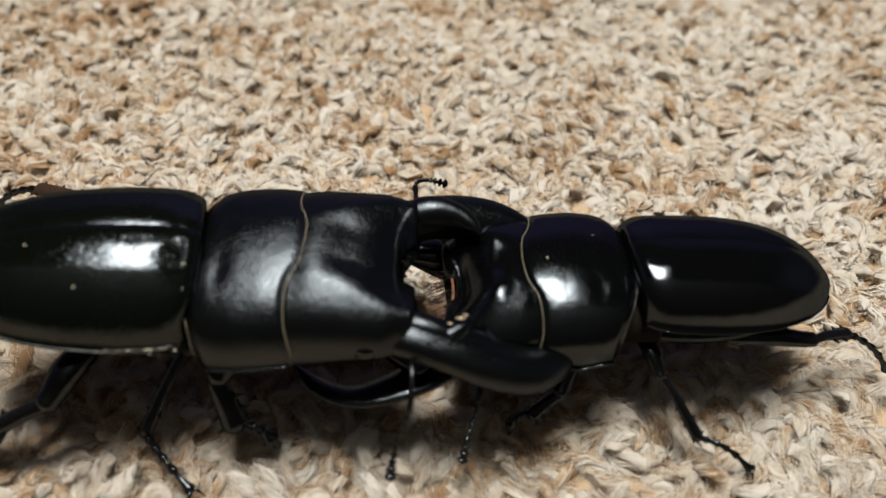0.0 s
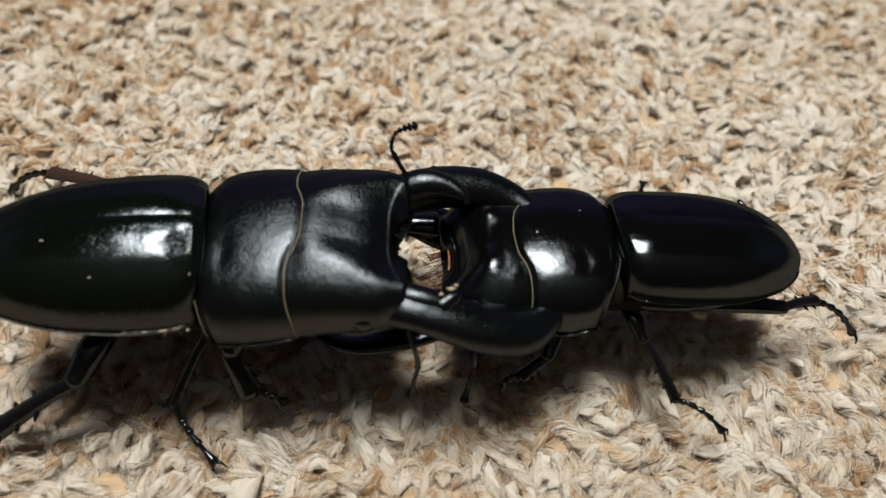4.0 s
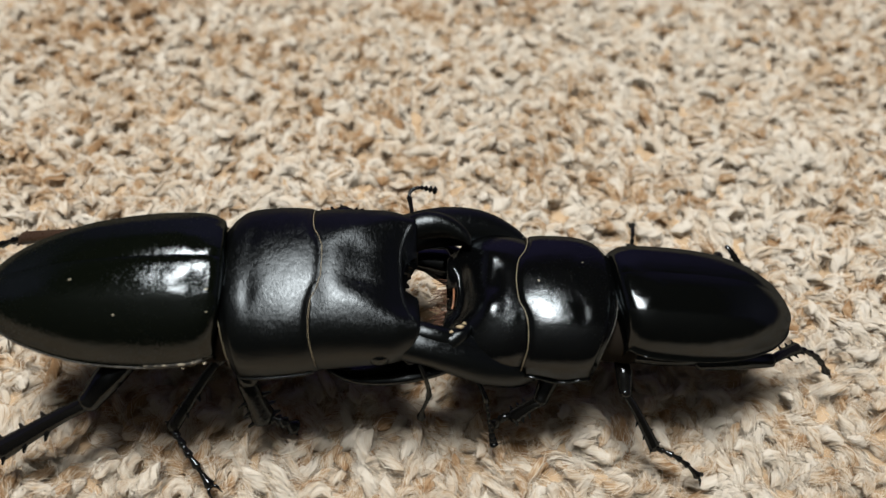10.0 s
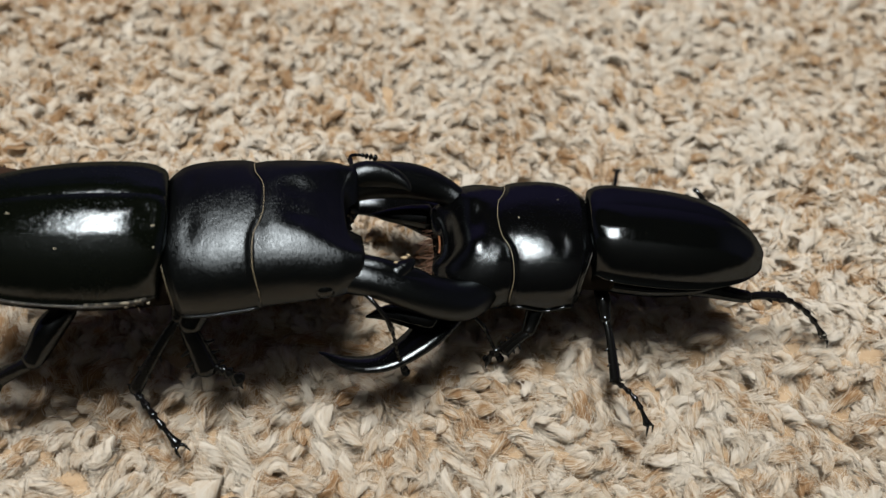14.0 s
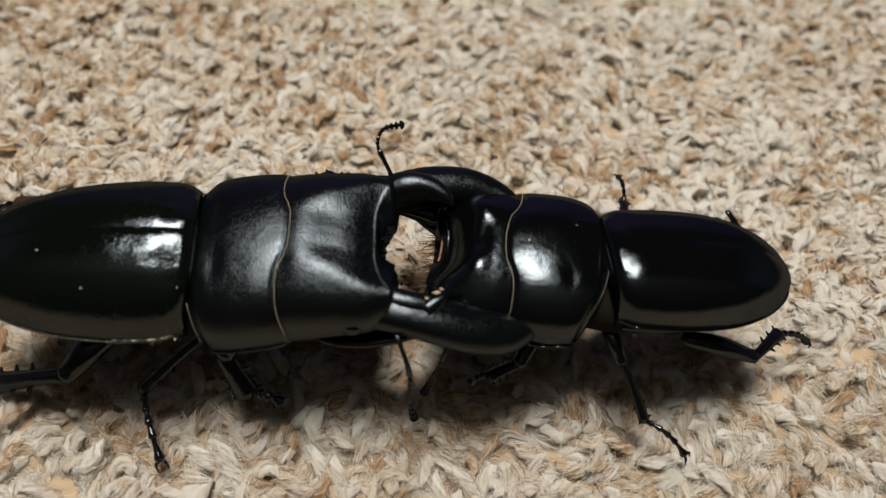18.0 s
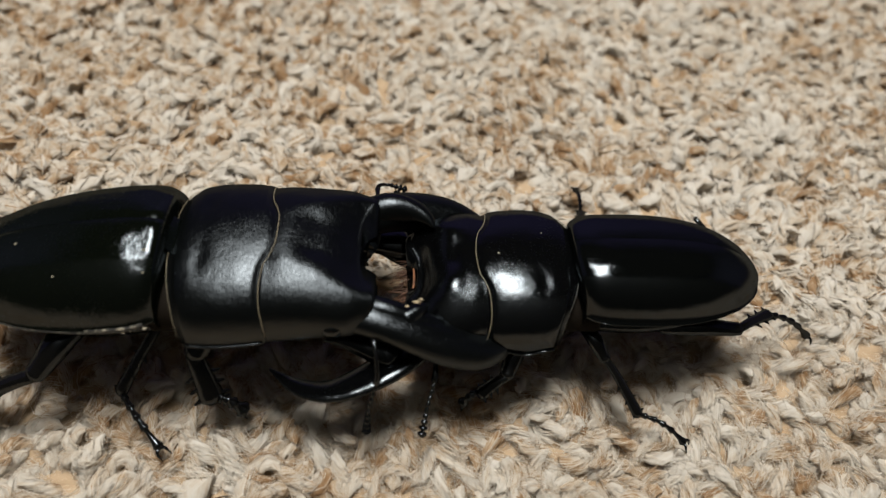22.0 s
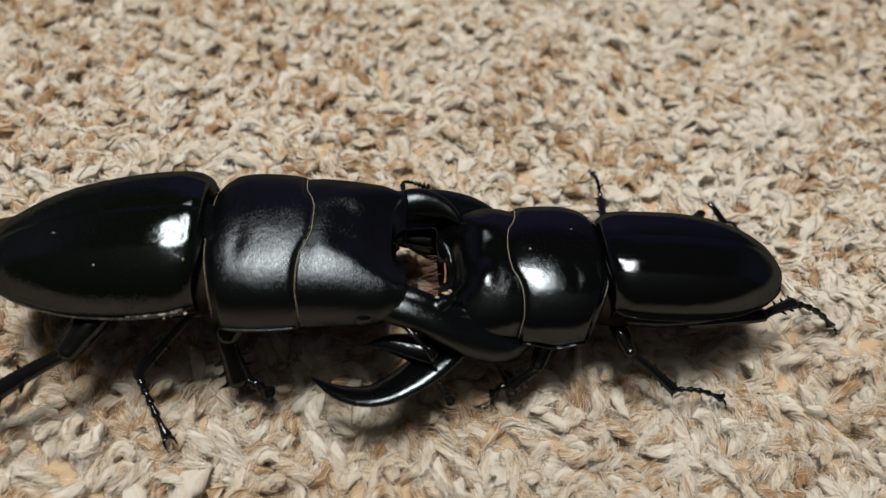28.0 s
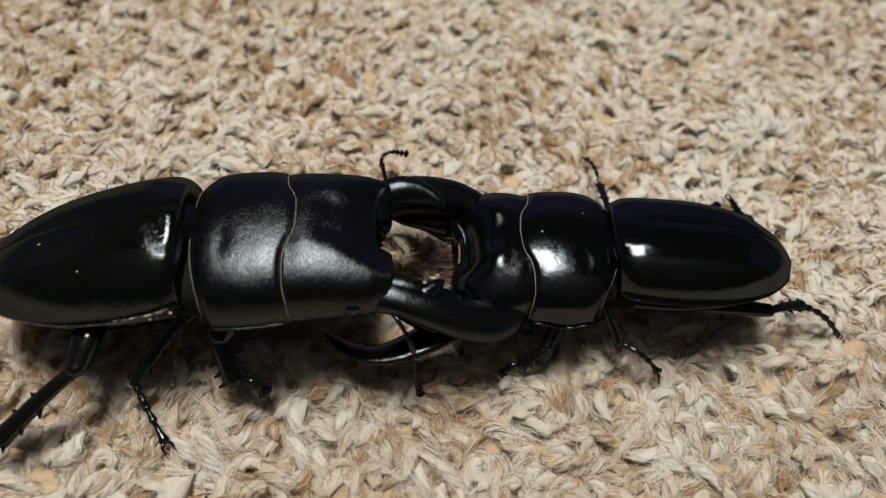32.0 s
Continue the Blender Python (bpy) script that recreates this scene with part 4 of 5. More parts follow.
def motions():
    walk(big[0], rows_mm([(0, -40.64, -18.75, 9.27, 4.38, -5.45, 3), (1, -39.02, -17.02, 9, 1.33, -6.95, 4.85), (2, -40, -17.31, 8.49, 0.98, -5.03, 2.89), (4.5, -39.07, -19.19, 11.9, 6.01, -8.72, 2.72), (5, -40.26, -18.84, 11.85, 4.99, -6.82, 2.66), (5.5, -41.1, -17.11, 11.77, 7.96, -1.34, 6.34), (6, -39.91, -15.07, 7.68, 3.82, 0.41, 6.44), (6.5, -38.67, -14.81, 7.3, 2.99, -0.8, 4.84), (7, -42.72, -17.33, 8.32, -1.12, -1.92, 4.45), (7.5, -43.62, -15.39, 7.21, -1.83, -0.91, 5.67), (8, -40.43, -17.59, 10.96, 2.58, -8.06, 3.85), (8.5, -38.87, -18.75, 12.43, 6.45, -9.47, 2.5), (9, -39.34, -18.9, 12.36, 6.69, -8.52, 2.78), (9.5, -39.7, -18.52, 11.41, 6.86, -6.06, 3.48), (10, -39.33, -17.37, 9.96, 7.61, -3.85, 6.05), (10.5, -38.8, -16.88, 7.91, 3.73, -2.27, 6.41), (11, -38.3, -18.15, 8.63, 4.35, -4.12, 5.38), (11.5, -36.87, -18.62, 8.81, -1.73, -3.34, 4.36), (12, -34.44, -18.83, 10.15, 1.44, -8.78, 4.92), (12.5, -35.54, -21.04, 10.16, 1.18, -7.03, 2.33), (13, -34.49, -20.2, 7.1, -2.99, -4.22, 3.39), (13.5, -33.77, -19.63, 7.5, -1.8, -1.13, 5.81), (14, -42.42, -15.74, 11.16, -0.96, -2.51, 11.18), (14.5, -36.91, -16.28, 8.16, 1.14, -4.26, 8.98), (16.5, -36.3, -18.77, 9.43, 0.52, -7.25, 6.47), (17, -37.57, -19.01, 8.08, -0.93, -5.64, 8.52), (17.5, -34.6, -17.8, 9.27, 1.68, -8.16, 6.96), (18, -33.79, -16.94, 10.79, 8.32, -10.8, 3.46), (18.5, -34.89, -17.71, 9.67, 7.16, -7.28, 5.37), (19, -34.89, -17.9, 8.87, 6.36, -4.62, 6.52), (19.5, -34.03, -17.8, 7.38, 2.12, -0.96, 9.05), (20, -34, -17.8, 6.5, -0, 0, 7), (20.5, -33.84, -17.64, 7.25, -6, 2.68, 8.14), (21, -40.62, -20.16, 9.41, -2.43, -0.99, 7.33), (21.5, -35.02, -17.99, 9.4, -1.73, -7.88, 2.85), (22, -38.31, -18.3, 8.67, -0.37, -3.87, 4.4), (22.5, -38.44, -18.09, 7.95, -0.2, -2.27, 4.53), (23, -38.44, -17.83, 7.81, -0.57, -1.23, 4.81), (23.5, -37.5, -17.41, 7.45, -2.74, -0.85, 5.71), (24, -36.23, -17.06, 7.14, -5.09, 0.15, 5.53), (24.5, -34.61, -16.59, 7.49, -3.74, -2.93, 4.92), (25, -35.28, -16.39, 7.03, -2.93, -2.25, 5.42), (25.5, -35.91, -16.73, 7.27, -4, -1.52, 5.56), (27.5, -35.19, -15.75, 7.79, -2.22, -1.31, 4.48), (28, -34.85, -15.72, 6.94, -1.65, -0.82, 4.56), (28.5, -34.89, -15.54, 6.48, -1.17, -1.11, 4.45), (29, -34.59, -15.58, 6.66, -1.04, -0.83, 4), (29.5, -33.07, -15.01, 8.48, -0.93, -3.1, 5.39), (30, -37.13, -15.45, 7.96, -0.63, -3.32, 4.71), (30.5, -35.37, -15.46, 6.95, -0.39, -2.16, 4.68), (31, -35.26, -15.46, 6.36, -1.3, -1.27, 4.62), (31.5, -35.15, -15.49, 6.27, -0.9, -0.67, 4.26), (32, -33.74, -14.96, 7.29, -1.64, -3.52, 7.3)]))
    walk(big[1], rows_mm([(0, -2.32, 0.28, 0.28, 3.06, 13.2, 6.31), (1, -2.32, 0.28, 0.28, 3.06, 13.2, 6.31), (2, -2.55, 0.05, 0.33, 2.48, 14.57, 8.62), (5, -1.8, 0.5, 0.18, 3.7, 10.12, 4.78), (6, -1.31, 0.61, 0.11, 4.07, 7.29, 4.26), (7, -1.54, 0.59, 0.14, 4.95, 8.1, 10.63), (9, -1.95, 0.41, 0.2, 3.24, 11.04, 4.71), (10, -1.09, 0.36, 0.07, 2.25, 6.21, 1.5), (11, -0.57, 0.77, 0.05, 4.51, 3.15, 1.73), (12, -1.72, 1, 0.2, 5.86, 9.88, 0.61), (13, -1.83, 0.67, 0.19, 4.43, 10.35, 3.13), (18, -2.2, 0.59, 0.26, 3.65, 12.65, 1.1), (20, -0, -0, 0, -0, 0, -0), (24.5, 0.69, 0.83, 0.06, 4.92, -3.81, -2.07), (28, 0.89, 0.94, 0.08, 5.33, -5.21, 0.72), (28.5, 0.67, 1.06, 0.08, 5.99, -4, 1.35), (29.5, 0.98, 0.82, 0.08, 4.28, -5.96, 4.19), (32, 1.49, 0.23, 0.11, 1.39, -8.59, -0.46)]))
    walk(big[3]["near_hind"][1], rows_mm([(0, -13, -8, 6, -7.9, 2.6, 12.9), (2, -13, -8, 6, -13.1, 6, 21.9), (5, -13, -8, 6, -9.2, 4.6, 14.4), (6, -13, -8, 6, -17.4, 2.4, 33.4), (7, -13, -8, 6, -19.1, -4.9, 39.5), (9, -13, -8, 6, -2.2, 7.6, -6.2), (11, -13, -8, 6, -10.8, 7.6, 15.1), (12, -13, -8, 6, -1.4, 12.2, -15.7), (13, -13, -8, 6, -2, 8.5, -5.3), (14, -13, -8, 6, 1, -7.4, 3.3), (17, -13, -8, 6, -0.3, 7.6, -6.1), (19, -13, -8, 6, -3.1, 8.5, -1.5), (20, -13, -8, 6, -0.9, 5.9, -3.4), (22, -13, -8, 6, -2.7, -0.4, 5.3), (25, -13, -8, 6, -4.9, 3.1, 6.8), (28.5, -13, -8, 6, -8, 3, 12.9), (29.5, -13, -8, 6, -12.3, 1.4, 23), (30, -13, -8, 6, -11.2, -3.3, 23.1), (31, -13, -8, 6, -14.8, -3.6, 30.4), (32, -13, -8, 6, -13.5, -1.1, 26.7)]))
    walk(big[3]["near_hind"][2], rows_mm([(0, -18, -15.34, 3.72, 7.2, 0.4, -12.9), (2, -16.78, -16.25, 4.67, 1, 1.2, -3.6), (5, -17.86, -15.54, 4.08, 5.1, 1.6, -11.4), (6, -14.89, -16.88, 4.73, -1.3, -3.9, 8.2), (7, -13.76, -16.94, 4.11, 0.2, -11.2, 14.1), (9, -20.35, -12.98, 3.71, -1, 7.3, -8.8), (11, -17.82, -15.68, 4.6, -0.4, 3.9, -5.4), (12, -21.24, -11.6, 4.19, -0.4, 12, -18.4), (13, -20.31, -13.08, 3.8, 5.6, 7.7, -22.2), (14, -18.57, -13.89, 1.72, 19.6, -4.7, -22.6), (17, -20.35, -12.89, 3.53, 11.8, 8.2, -32.3), (19, -19.94, -13.62, 3.91, 8.9, 7.8, -27.7), (20, -20.03, -13.27, 3.38, 12.1, 6.4, -29.5), (22, -18.83, -14.34, 2.84, 13.1, -0.1, -20.7), (25, -18.81, -14.62, 3.46, 9.6, 2.1, -19.2), (28.5, -18.03, -15.34, 3.78, 1.2, 0.8, -3.2), (29.5, -16.52, -16.24, 4.05, 3.7, -2.7, -2.7), (30, -16.35, -16.14, 3.41, 6.7, -6.4, -2.8), (31, -15.23, -16.61, 3.77, 3.6, -8.3, 4.7), (32, -15.88, -16.45, 3.91, 3.7, -5.4, 1)]))
    walk(big[3]["near_mid"][1], rows_mm([(0, 3, -4, 5, 1.7, -5.8, 8.4), (1, 3, -4, 5, 0.5, -6.7, 10.3), (2, 3, -4, 5, -1.8, -11.4, 19.9), (5, 3, -4, 5, -1.4, -16.1, 24.6), (6, 3, -4, 5, -13.3, -11.1, 37.5), (7, 3, -4, 5, -1.4, -14.4, 23.4), (9, 3, -4, 5, 4.7, -8.2, 8.2), (10, 3, -4, 5, -5.5, -7.5, 18.9), (11, 3, -4, 5, -0.1, -2.2, 4), (12, 3, -4, 5, 5.7, -1.3, -2.7), (13, 3, -4, 5, 7, 4.8, -11.9), (14, 3, -4, 5, -9, -23.2, 41.6), (17, 3, -4, 5, 2.8, -3.1, 2.7), (18, 3, -4, 5, -9.8, -7.8, 27.4), (19, 3, -4, 5, -3.1, -0.7, 4.3), (20, 3, -4, 5, -0.4, 0.3, -0.2), (21, 3, -4, 5, 14.6, -0.5, -6.2), (22, 3, -4, 5, 8.1, -0.7, -3.6), (23, 3, -4, 5, 5.6, -1, -1.8), (24, 3, -4, 5, 6.3, -4.1, 1.6), (25, 3, -4, 5, 1.2, -5.1, 7.1), (25.5, 3, -4, 5, 3.4, -5.9, 6.2), (27.5, 3, -4, 5, 1, -8.1, 11.7), (28, 3, -4, 5, -0.2, -4.9, 8.3), (29, 3, -4, 5, -2.1, -5.2, 10.9), (29.5, 3, -4, 5, -0.7, -8.9, 14.4), (30, 3, -4, 5, 0.2, -7.7, 12.2), (31, 3, -4, 5, -1.8, -4.1, 8.8), (32, 3, -4, 5, -1, -6.3, 11.2)]))
    walk(big[3]["near_mid"][2], rows_mm([(0, -1.94, -6.8, 2.39, -1.1, -10, 17.2), (1, -1.8, -7, 2.35, 1.6, -4.8, 6.5), (2, -1, -7.76, 2.02, -0.3, -9.4, 15.5), (5, -0.44, -7.95, 1.6, 4.5, -8.5, 9.6), (6, 0.45, -9.13, 2.5, -5, -2.6, 9.3), (7, -0.61, -7.92, 1.74, 0.8, -11.9, 17.9), (9, -1.84, -6.65, 2.07, 5.3, -7.1, 6.5), (10, -1.23, -7.87, 2.5, -3, -3.9, 9.8), (11, -2.29, -6.48, 2.79, -1.9, -5.7, 11.4), (12, -2.57, -5.64, 2.68, 5.6, -1.6, -2.1), (13, -2.96, -4.64, 3.22, 3.7, -5.6, 5.2), (14, 1.27, -8.74, 1.31, 6.4, -8, 7.7), (17, -2.31, -6.26, 2.6, 2.4, -4.2, 4.7), (18, -0.56, -8.57, 2.65, -2.8, 4.4, -6.4), (19, -2.33, -6.62, 3.05, -2.7, 0.1, 2.4), (20, -2.55, -6.11, 3.05, -0.5, 0.1, 0.3), (21, -2.65, -4.93, 2.48, 8.6, -14.1, 11.6), (22, -2.61, -5.46, 2.65, 3.9, -9.9, 11.2), (23, -2.55, -5.73, 2.71, 1.6, -9.1, 12.6), (24, -2.3, -6.03, 2.39, 4.9, -7.1, 6.5), (25, -2.03, -6.71, 2.47, 2, -3.4, 3.8), (25.5, -2.04, -6.54, 2.32, 3.7, -5.3, 5.2), (27.5, -1.66, -7.08, 2.2, 2.9, -4.8, 5.2), (28, -1.98, -6.86, 2.54, 0.6, -3.5, 5.4), (29, -1.83, -7.15, 2.59, -1.1, -3.3, 6.7), (29.5, -1.47, -7.35, 2.19, 3.5, -0.9, -1.3), (30, -1.66, -7.16, 2.27, 1, -6.3, 9.4), (31, -1.98, -6.97, 2.68, -1.5, -3.6, 7.6), (32, -1.77, -7.13, 2.44, 0.9, -2.8, 3.9)]))
    far_leg = ((0, -5, -3, 6), (2, -2.5, -1.5, 2), (5, -6, -3, 8), (6, -6, -3.5, 7), (7, -5, -3, 6), (9, -7, -2.5, 16), (10, -10, -3.5, 22), (12, -5, -2.4, 13.1), (13, -2.4, -1, 8.9), (17, -1.8, -1.6, 0.1), (18, -5.8, -2.1, 18.8), (19, -7, -4, 10), (20, -8.6, -5.5, 24), (21, -9.2, -6.9, 22), (22, -9, -4.8, 26), (25, -10, -4.5, 30), (28, -11, -5.7, 34), (29.5, -12, -6, 36), (32, -12, -5.5, 36))
    walk(big[3]["far_hind"][1], rows_mm([(t, -13, 8, 6, rx, ry, rz) for t, rx, ry, rz in far_leg]))
    knees = [(t, pose(-0.013, 0.008, 0.006, rx, ry, rz)) for t, rx, ry, rz in far_leg]
    walk(big[3]["far_hind"][2], [(t, m @ pose(-0.0052, 0.0129, -0.0009)) for t, m in knees])
    walk(big[4]["near_antenna"][1], rows_mm([(0, 29.5, -12.5, 8, 6.2, 21.3, -25.7), (1, 29.5, -12.5, 8, 29.3, 38.8, -21.5), (2, 29.5, -12.5, 8, 28.6, 18.3, -3.3), (5, 29.5, -12.5, 8, 58.7, 29.9, 6), (7, 29.5, -12.5, 8, 25.1, 24, -11.5), (9, 29.5, -12.5, 8, 30.4, 25.9, -9.2), (10, 29.5, -12.5, 8, 51.9, 24.1, 5.9), (11, 29.5, -12.5, 8, 21.3, 7.6, 3.4), (12, 29.5, -12.5, 8, 55.1, 30.5, 3.5), (13, 29.5, -12.5, 8, 32, 2.5, 14.4), (17, 29.5, -12.5, 8, 29.3, 30.1, -13.9), (19, 29.5, -12.5, 8, 23.5, 8.5, 3.7), (20, 29.5, -12.5, 8, 54.4, 26, 6), (22, 29.5, -12.5, 8, 26.5, 25.1, -11.5), (23, 29.5, -12.5, 8, 19.3, 6.6, 3.4), (25, 29.5, -12.5, 8, 29.4, 11, 4.4), (28, 29.5, -12.5, 8, 28.5, -0.6, 16.3), (29.5, 29.5, -12.5, 8, 41.4, 32.4, -6.8), (30, 29.5, -12.5, 8, 20.8, 8.2, 2.4), (31, 29.5, -12.5, 8, 3.3, -2.8, 7.3), (32, 29.5, -12.5, 8, 35.9, 12, 7)]))
    walk(big[4]["far_antenna"][1], rows_mm([(t, 29.5, 12, 9, a, 4, 8 + 0.3 * a) for t, a in ((0, -72), (1, -62), (2.1, -66), (2.5, 10), (4.6, 15), (5, 5), (5.6, -50), (6.2, -72), (6.6, -50), (7, -70), (8.3, 10), (9.1, 5), (9.9, -65), (10.7, -76), (11.6, -72), (12, -68), (12.4, -30), (13.2, 8), (14, -78), (17, -78), (17.7, -50), (18.2, 5), (18.5, -50), (19.2, -78), (25, -82), (28, -82), (29.4, -78), (30, -68), (31, -66), (32, -55))]))
    walk(small[0], rows_mm([(0, 18.78, -11.35, 7.12, -4.08, -0.06, 186.39), (1, 20.92, -8.47, 8.03, -2.64, -0.27, 187.29), (2, 19.34, -9.21, 4.84, -3.66, -0.34, 186.2), (4.5, 20.45, -11.6, 9.81, -3.71, -0.1, 184.96), (5, 20.08, -10.17, 7.2, -3.9, 0.5, 182.28), (5.5, 21.04, -9.79, 5.09, -3.68, 1.48, 182.28), (6, 22.39, -10.62, 4.71, -4.19, 2.25, 180.24), (6.5, 22.83, -11.48, 5.56, -3.61, 2.57, 179.7), (7, 18.93, -9.82, 5.23, -2.72, 2.93, 182.5), (7.5, 19.19, -8.38, 4.11, -2.18, 3.17, 182.61), (8, 19.87, -10.03, 9.59, -4.37, 0.2, 181.36), (8.5, 20.03, -11.73, 10.54, -3.65, -0.53, 184.59), (9, 19.52, -12.21, 10.23, -3.83, -0.76, 185.28), (9.5, 19.64, -12.73, 9.21, -4.26, -0.78, 184.81), (10, 21.11, -13.48, 8.11, -4.73, -0.93, 180.6), (10.5, 22.58, -12.59, 6.49, -3.97, -0.72, 182.03), (11, 22.27, -14.76, 8.86, -3.82, -0.71, 180.27), (11.5, 25.1, -12.52, 7.97, -3.48, -1.25, 187.95), (12, 25.77, -9.5, 10.86, -3.76, -1.8, 190.43), (12.5, 24.2, -12.94, 8.11, -3.18, -1.39, 189.7), (13, 26.64, -12.52, 5.83, -3.32, -1.05, 186.68), (13.5, 29.48, -12.4, 4.93, -1.92, 0.28, 185.94), (14, 24.58, -2.55, 5.5, -0.36, 0.78, 185.22), (14.5, 27.1, -11.02, 11.05, -3.12, 0.76, 179.44), (16.5, 25.69, -9.64, 7.68, 0.31, 0.76, 178.06), (17, 24.88, -8.17, 5.95, 2.37, 1.53, 181.68), (17.5, 27.32, -8.93, 8.18, -1.69, -0.05, 179.47), (18, 25.88, -13.17, 11.57, -7.38, -2.47, 176.16), (18.5, 25.58, -13.14, 9.59, -5.06, -1.51, 178.38), (19, 26.06, -13.01, 7.72, -3.48, -1.61, 179.27), (19.5, 28.24, -10.87, 4.32, 0.18, -0.51, 181.59), (20, 27.5, -11.3, 4, 0, -0, 188), (20.5, 28.92, -9.75, 1.79, 5.75, 0.38, 188.16), (21, 20.93, -11.48, 6, 0.85, 0.08, 187.43), (21.5, 25.16, -11.02, 9.05, -1.64, 0.29, 184.88), (22, 22.02, -12.15, 6.71, -1.42, 0.27, 184.74), (22.5, 22.2, -12.36, 4.94, -1.43, -0.2, 184.17), (23, 22.55, -12.15, 4.18, -0.57, -0.64, 184.39), (23.5, 24.39, -10.74, 4.07, 1.34, 0.34, 186.12), (24, 25.94, -10.17, 2.23, 3.67, 0.5, 185.78), (24.5, 27.62, -9.47, 4.34, 1.47, -0.06, 184.87), (25, 26.64, -9.78, 5.12, 0.59, 0.46, 185.91), (25.5, 26.21, -9.93, 4.68, 1.24, 0.45, 185.77), (27.5, 26.6, -10.14, 5.39, -0.86, 0.2, 184.95), (28, 26.79, -10.2, 4.16, -1.64, -0.16, 185.21), (28.5, 26.79, -9.94, 3.61, -2.06, -0.22, 185.28), (29, 27.05, -10.25, 3.6, -2.22, -0.02, 184.87), (29.5, 30.51, -7.71, 6.37, -1.73, 0.29, 186.46), (30, 26, -8.98, 9.35, -2.3, 1.14, 189.62), (30.5, 27.67, -9.26, 6.96, -2.95, 1.08, 188.75), (31, 27.91, -9.14, 5.29, -2.86, 0.85, 188.32), (31.5, 28.01, -9.29, 4.41, -3.5, 0.32, 188.01), (32, 31.66, -5.19, 3.67, -1.66, -0.34, 183.51)]))
    walk(small[1], rows_mm([(0, 0.26, 0.12, 0, 0.78, -1.69, 0.19), (1, -0.11, 0.27, 0, 1.66, 0.81, -4.21), (2, -0, 0.37, 0.01, 2.35, 0.06, -1.02), (5, 0.84, -0.03, 0.04, -0.25, -5.33, 0.39), (6, 1.1, 0.62, 0.09, 3.32, -7.35, 5.27), (7, 0.59, 0.33, 0.03, 2.04, -3.79, 1.12), (8, 0.52, 0.07, 0.02, 0.26, -3.36, 3.18), (9, -0.37, -0.34, 0.01, -2.29, 2.27, -2.82), (10, 0.93, 0.2, 0.05, 0.78, -6.03, 4.79), (11, 2.15, 0.68, 0.29, 4.5, -13.79, -0.59), (12, 0.18, 0.1, 0, 0.78, -1.06, -7.98), (13, 0.82, 0.35, 0.04, 2.34, -5.17, -1.16), (14, 0.24, -0, 0, 0.15, -1.55, -6), (17, 0.21, 0.26, 0.01, 1.68, -1.3, -1.63), (18, 0.25, 0.06, 0, 0.1, -1.67, 9.86), (19, 0.63, 0.11, 0.02, 0.31, -4.05, 5.28), (20, -0, -0, 0, -0, 0, -0), (21, 0.51, -0.02, 0.01, -0.05, -3.25, -1.9), (22, 0.07, -0.04, 0, -0.25, -0.47, 0.66), (23, 0.03, 0.01, 0, 0.05, -0.22, 2.55), (24, 0.18, 0.03, 0, 0.08, -1.15, 4.04), (25, 0.64, 0.5, 0.04, 3.25, -4.05, -1.15), (28, 0.11, 0.11, 0, 0.67, -0.71, -0.24), (28.5, -0.21, -0.02, 0, -0.11, 1.31, 0.75), (29.5, 0.8, -0.32, 0.04, -2.14, -5.09, 1.01), (30, -0.02, 0.23, 0, 1.44, 0.17, -1.56), (31, 0.14, 0.03, 0, 0.2, -0.87, 0.46), (32, -0.19, -0.04, 0, -0.31, 1.21, -2.87)]))
    back_leg = ((0, -3.3, 9.6, 5.8, 8.5, -5.8, -17.1), (1, -1.1, 7.2, 1.1, 11.5, -7.2, -22.5), (2, -2.3, 13.7, 2.6, 7.9, -1.7, -20.5), (5, -4.8, 7.5, 9.4, 8, -8.3, -13.3), (6, -6, 7.8, 12.2, 6.8, -8.5, -10.1), (7, -4.2, 7.6, 8, 8.6, -8, -14.8), (9, -4.2, 4.2, 8.3, 9.9, -11.1, -14.7), (10, -7.8, 6.7, 16.3, 5.5, -10.2, -5.6), (11, -7.8, 4.3, 16.2, 6.5, -12.4, -5.9), (12, 6.3, 0.9, -15.9, 7.9, -0.9, -19.1), (13, -5.3, 13.5, 10.1, 5.3, -2.9, -12.2), (14, -0.9, 11, -0.4, 10.3, -3.6, -23.9), (17, -5.7, 9.7, 11.5, 6.3, -6.6, -10.8), (18, -3.9, -4.5, 11.2, -1.9, -6.8, 8.4), (19, -9.4, 11, 20.3, 2.5, -6.7, -0.9), (20, -5.3, 14, 10.2, 5.1, -2.5, -12), (21, -3.8, 10.4, 6.2, 4.4, -1.8, -10.7), (22, -4.6, 8.6, 8.8, 3.7, -3.4, -7.3), (23, -6.6, 17, 13.6, 2.8, -0.2, -8.3), (25, -5.1, 11.2, 9.8, 6.4, -5, -12.6), (28, -5.8, 14.5, 11.5, 4.4, -2.2, -10.7), (29.5, -3.5, 5.7, 6.7, 9.9, -9.5, -16.4), (30, -2.2, 3, 4, 12.3, -11.4, -19.6), (31, -3.5, 10, 6.2, 8.2, -5.5, -16.7), (32, -3.5, 11.8, 5.9, 7.6, -3.9, -16.9))
    hips = [(r[0], pose(-0.012, 0.007, 0.0055, *r[1:4])) for r in back_leg]
    walk(small[3]["near_hind"][1], hips)
    walk(small[3]["near_hind"][2], [(t, pose(*(m @ Vector((-0.0125, 0.0015, -0.0032))), *r[4:])) for (t, m), r in zip(hips, back_leg)])
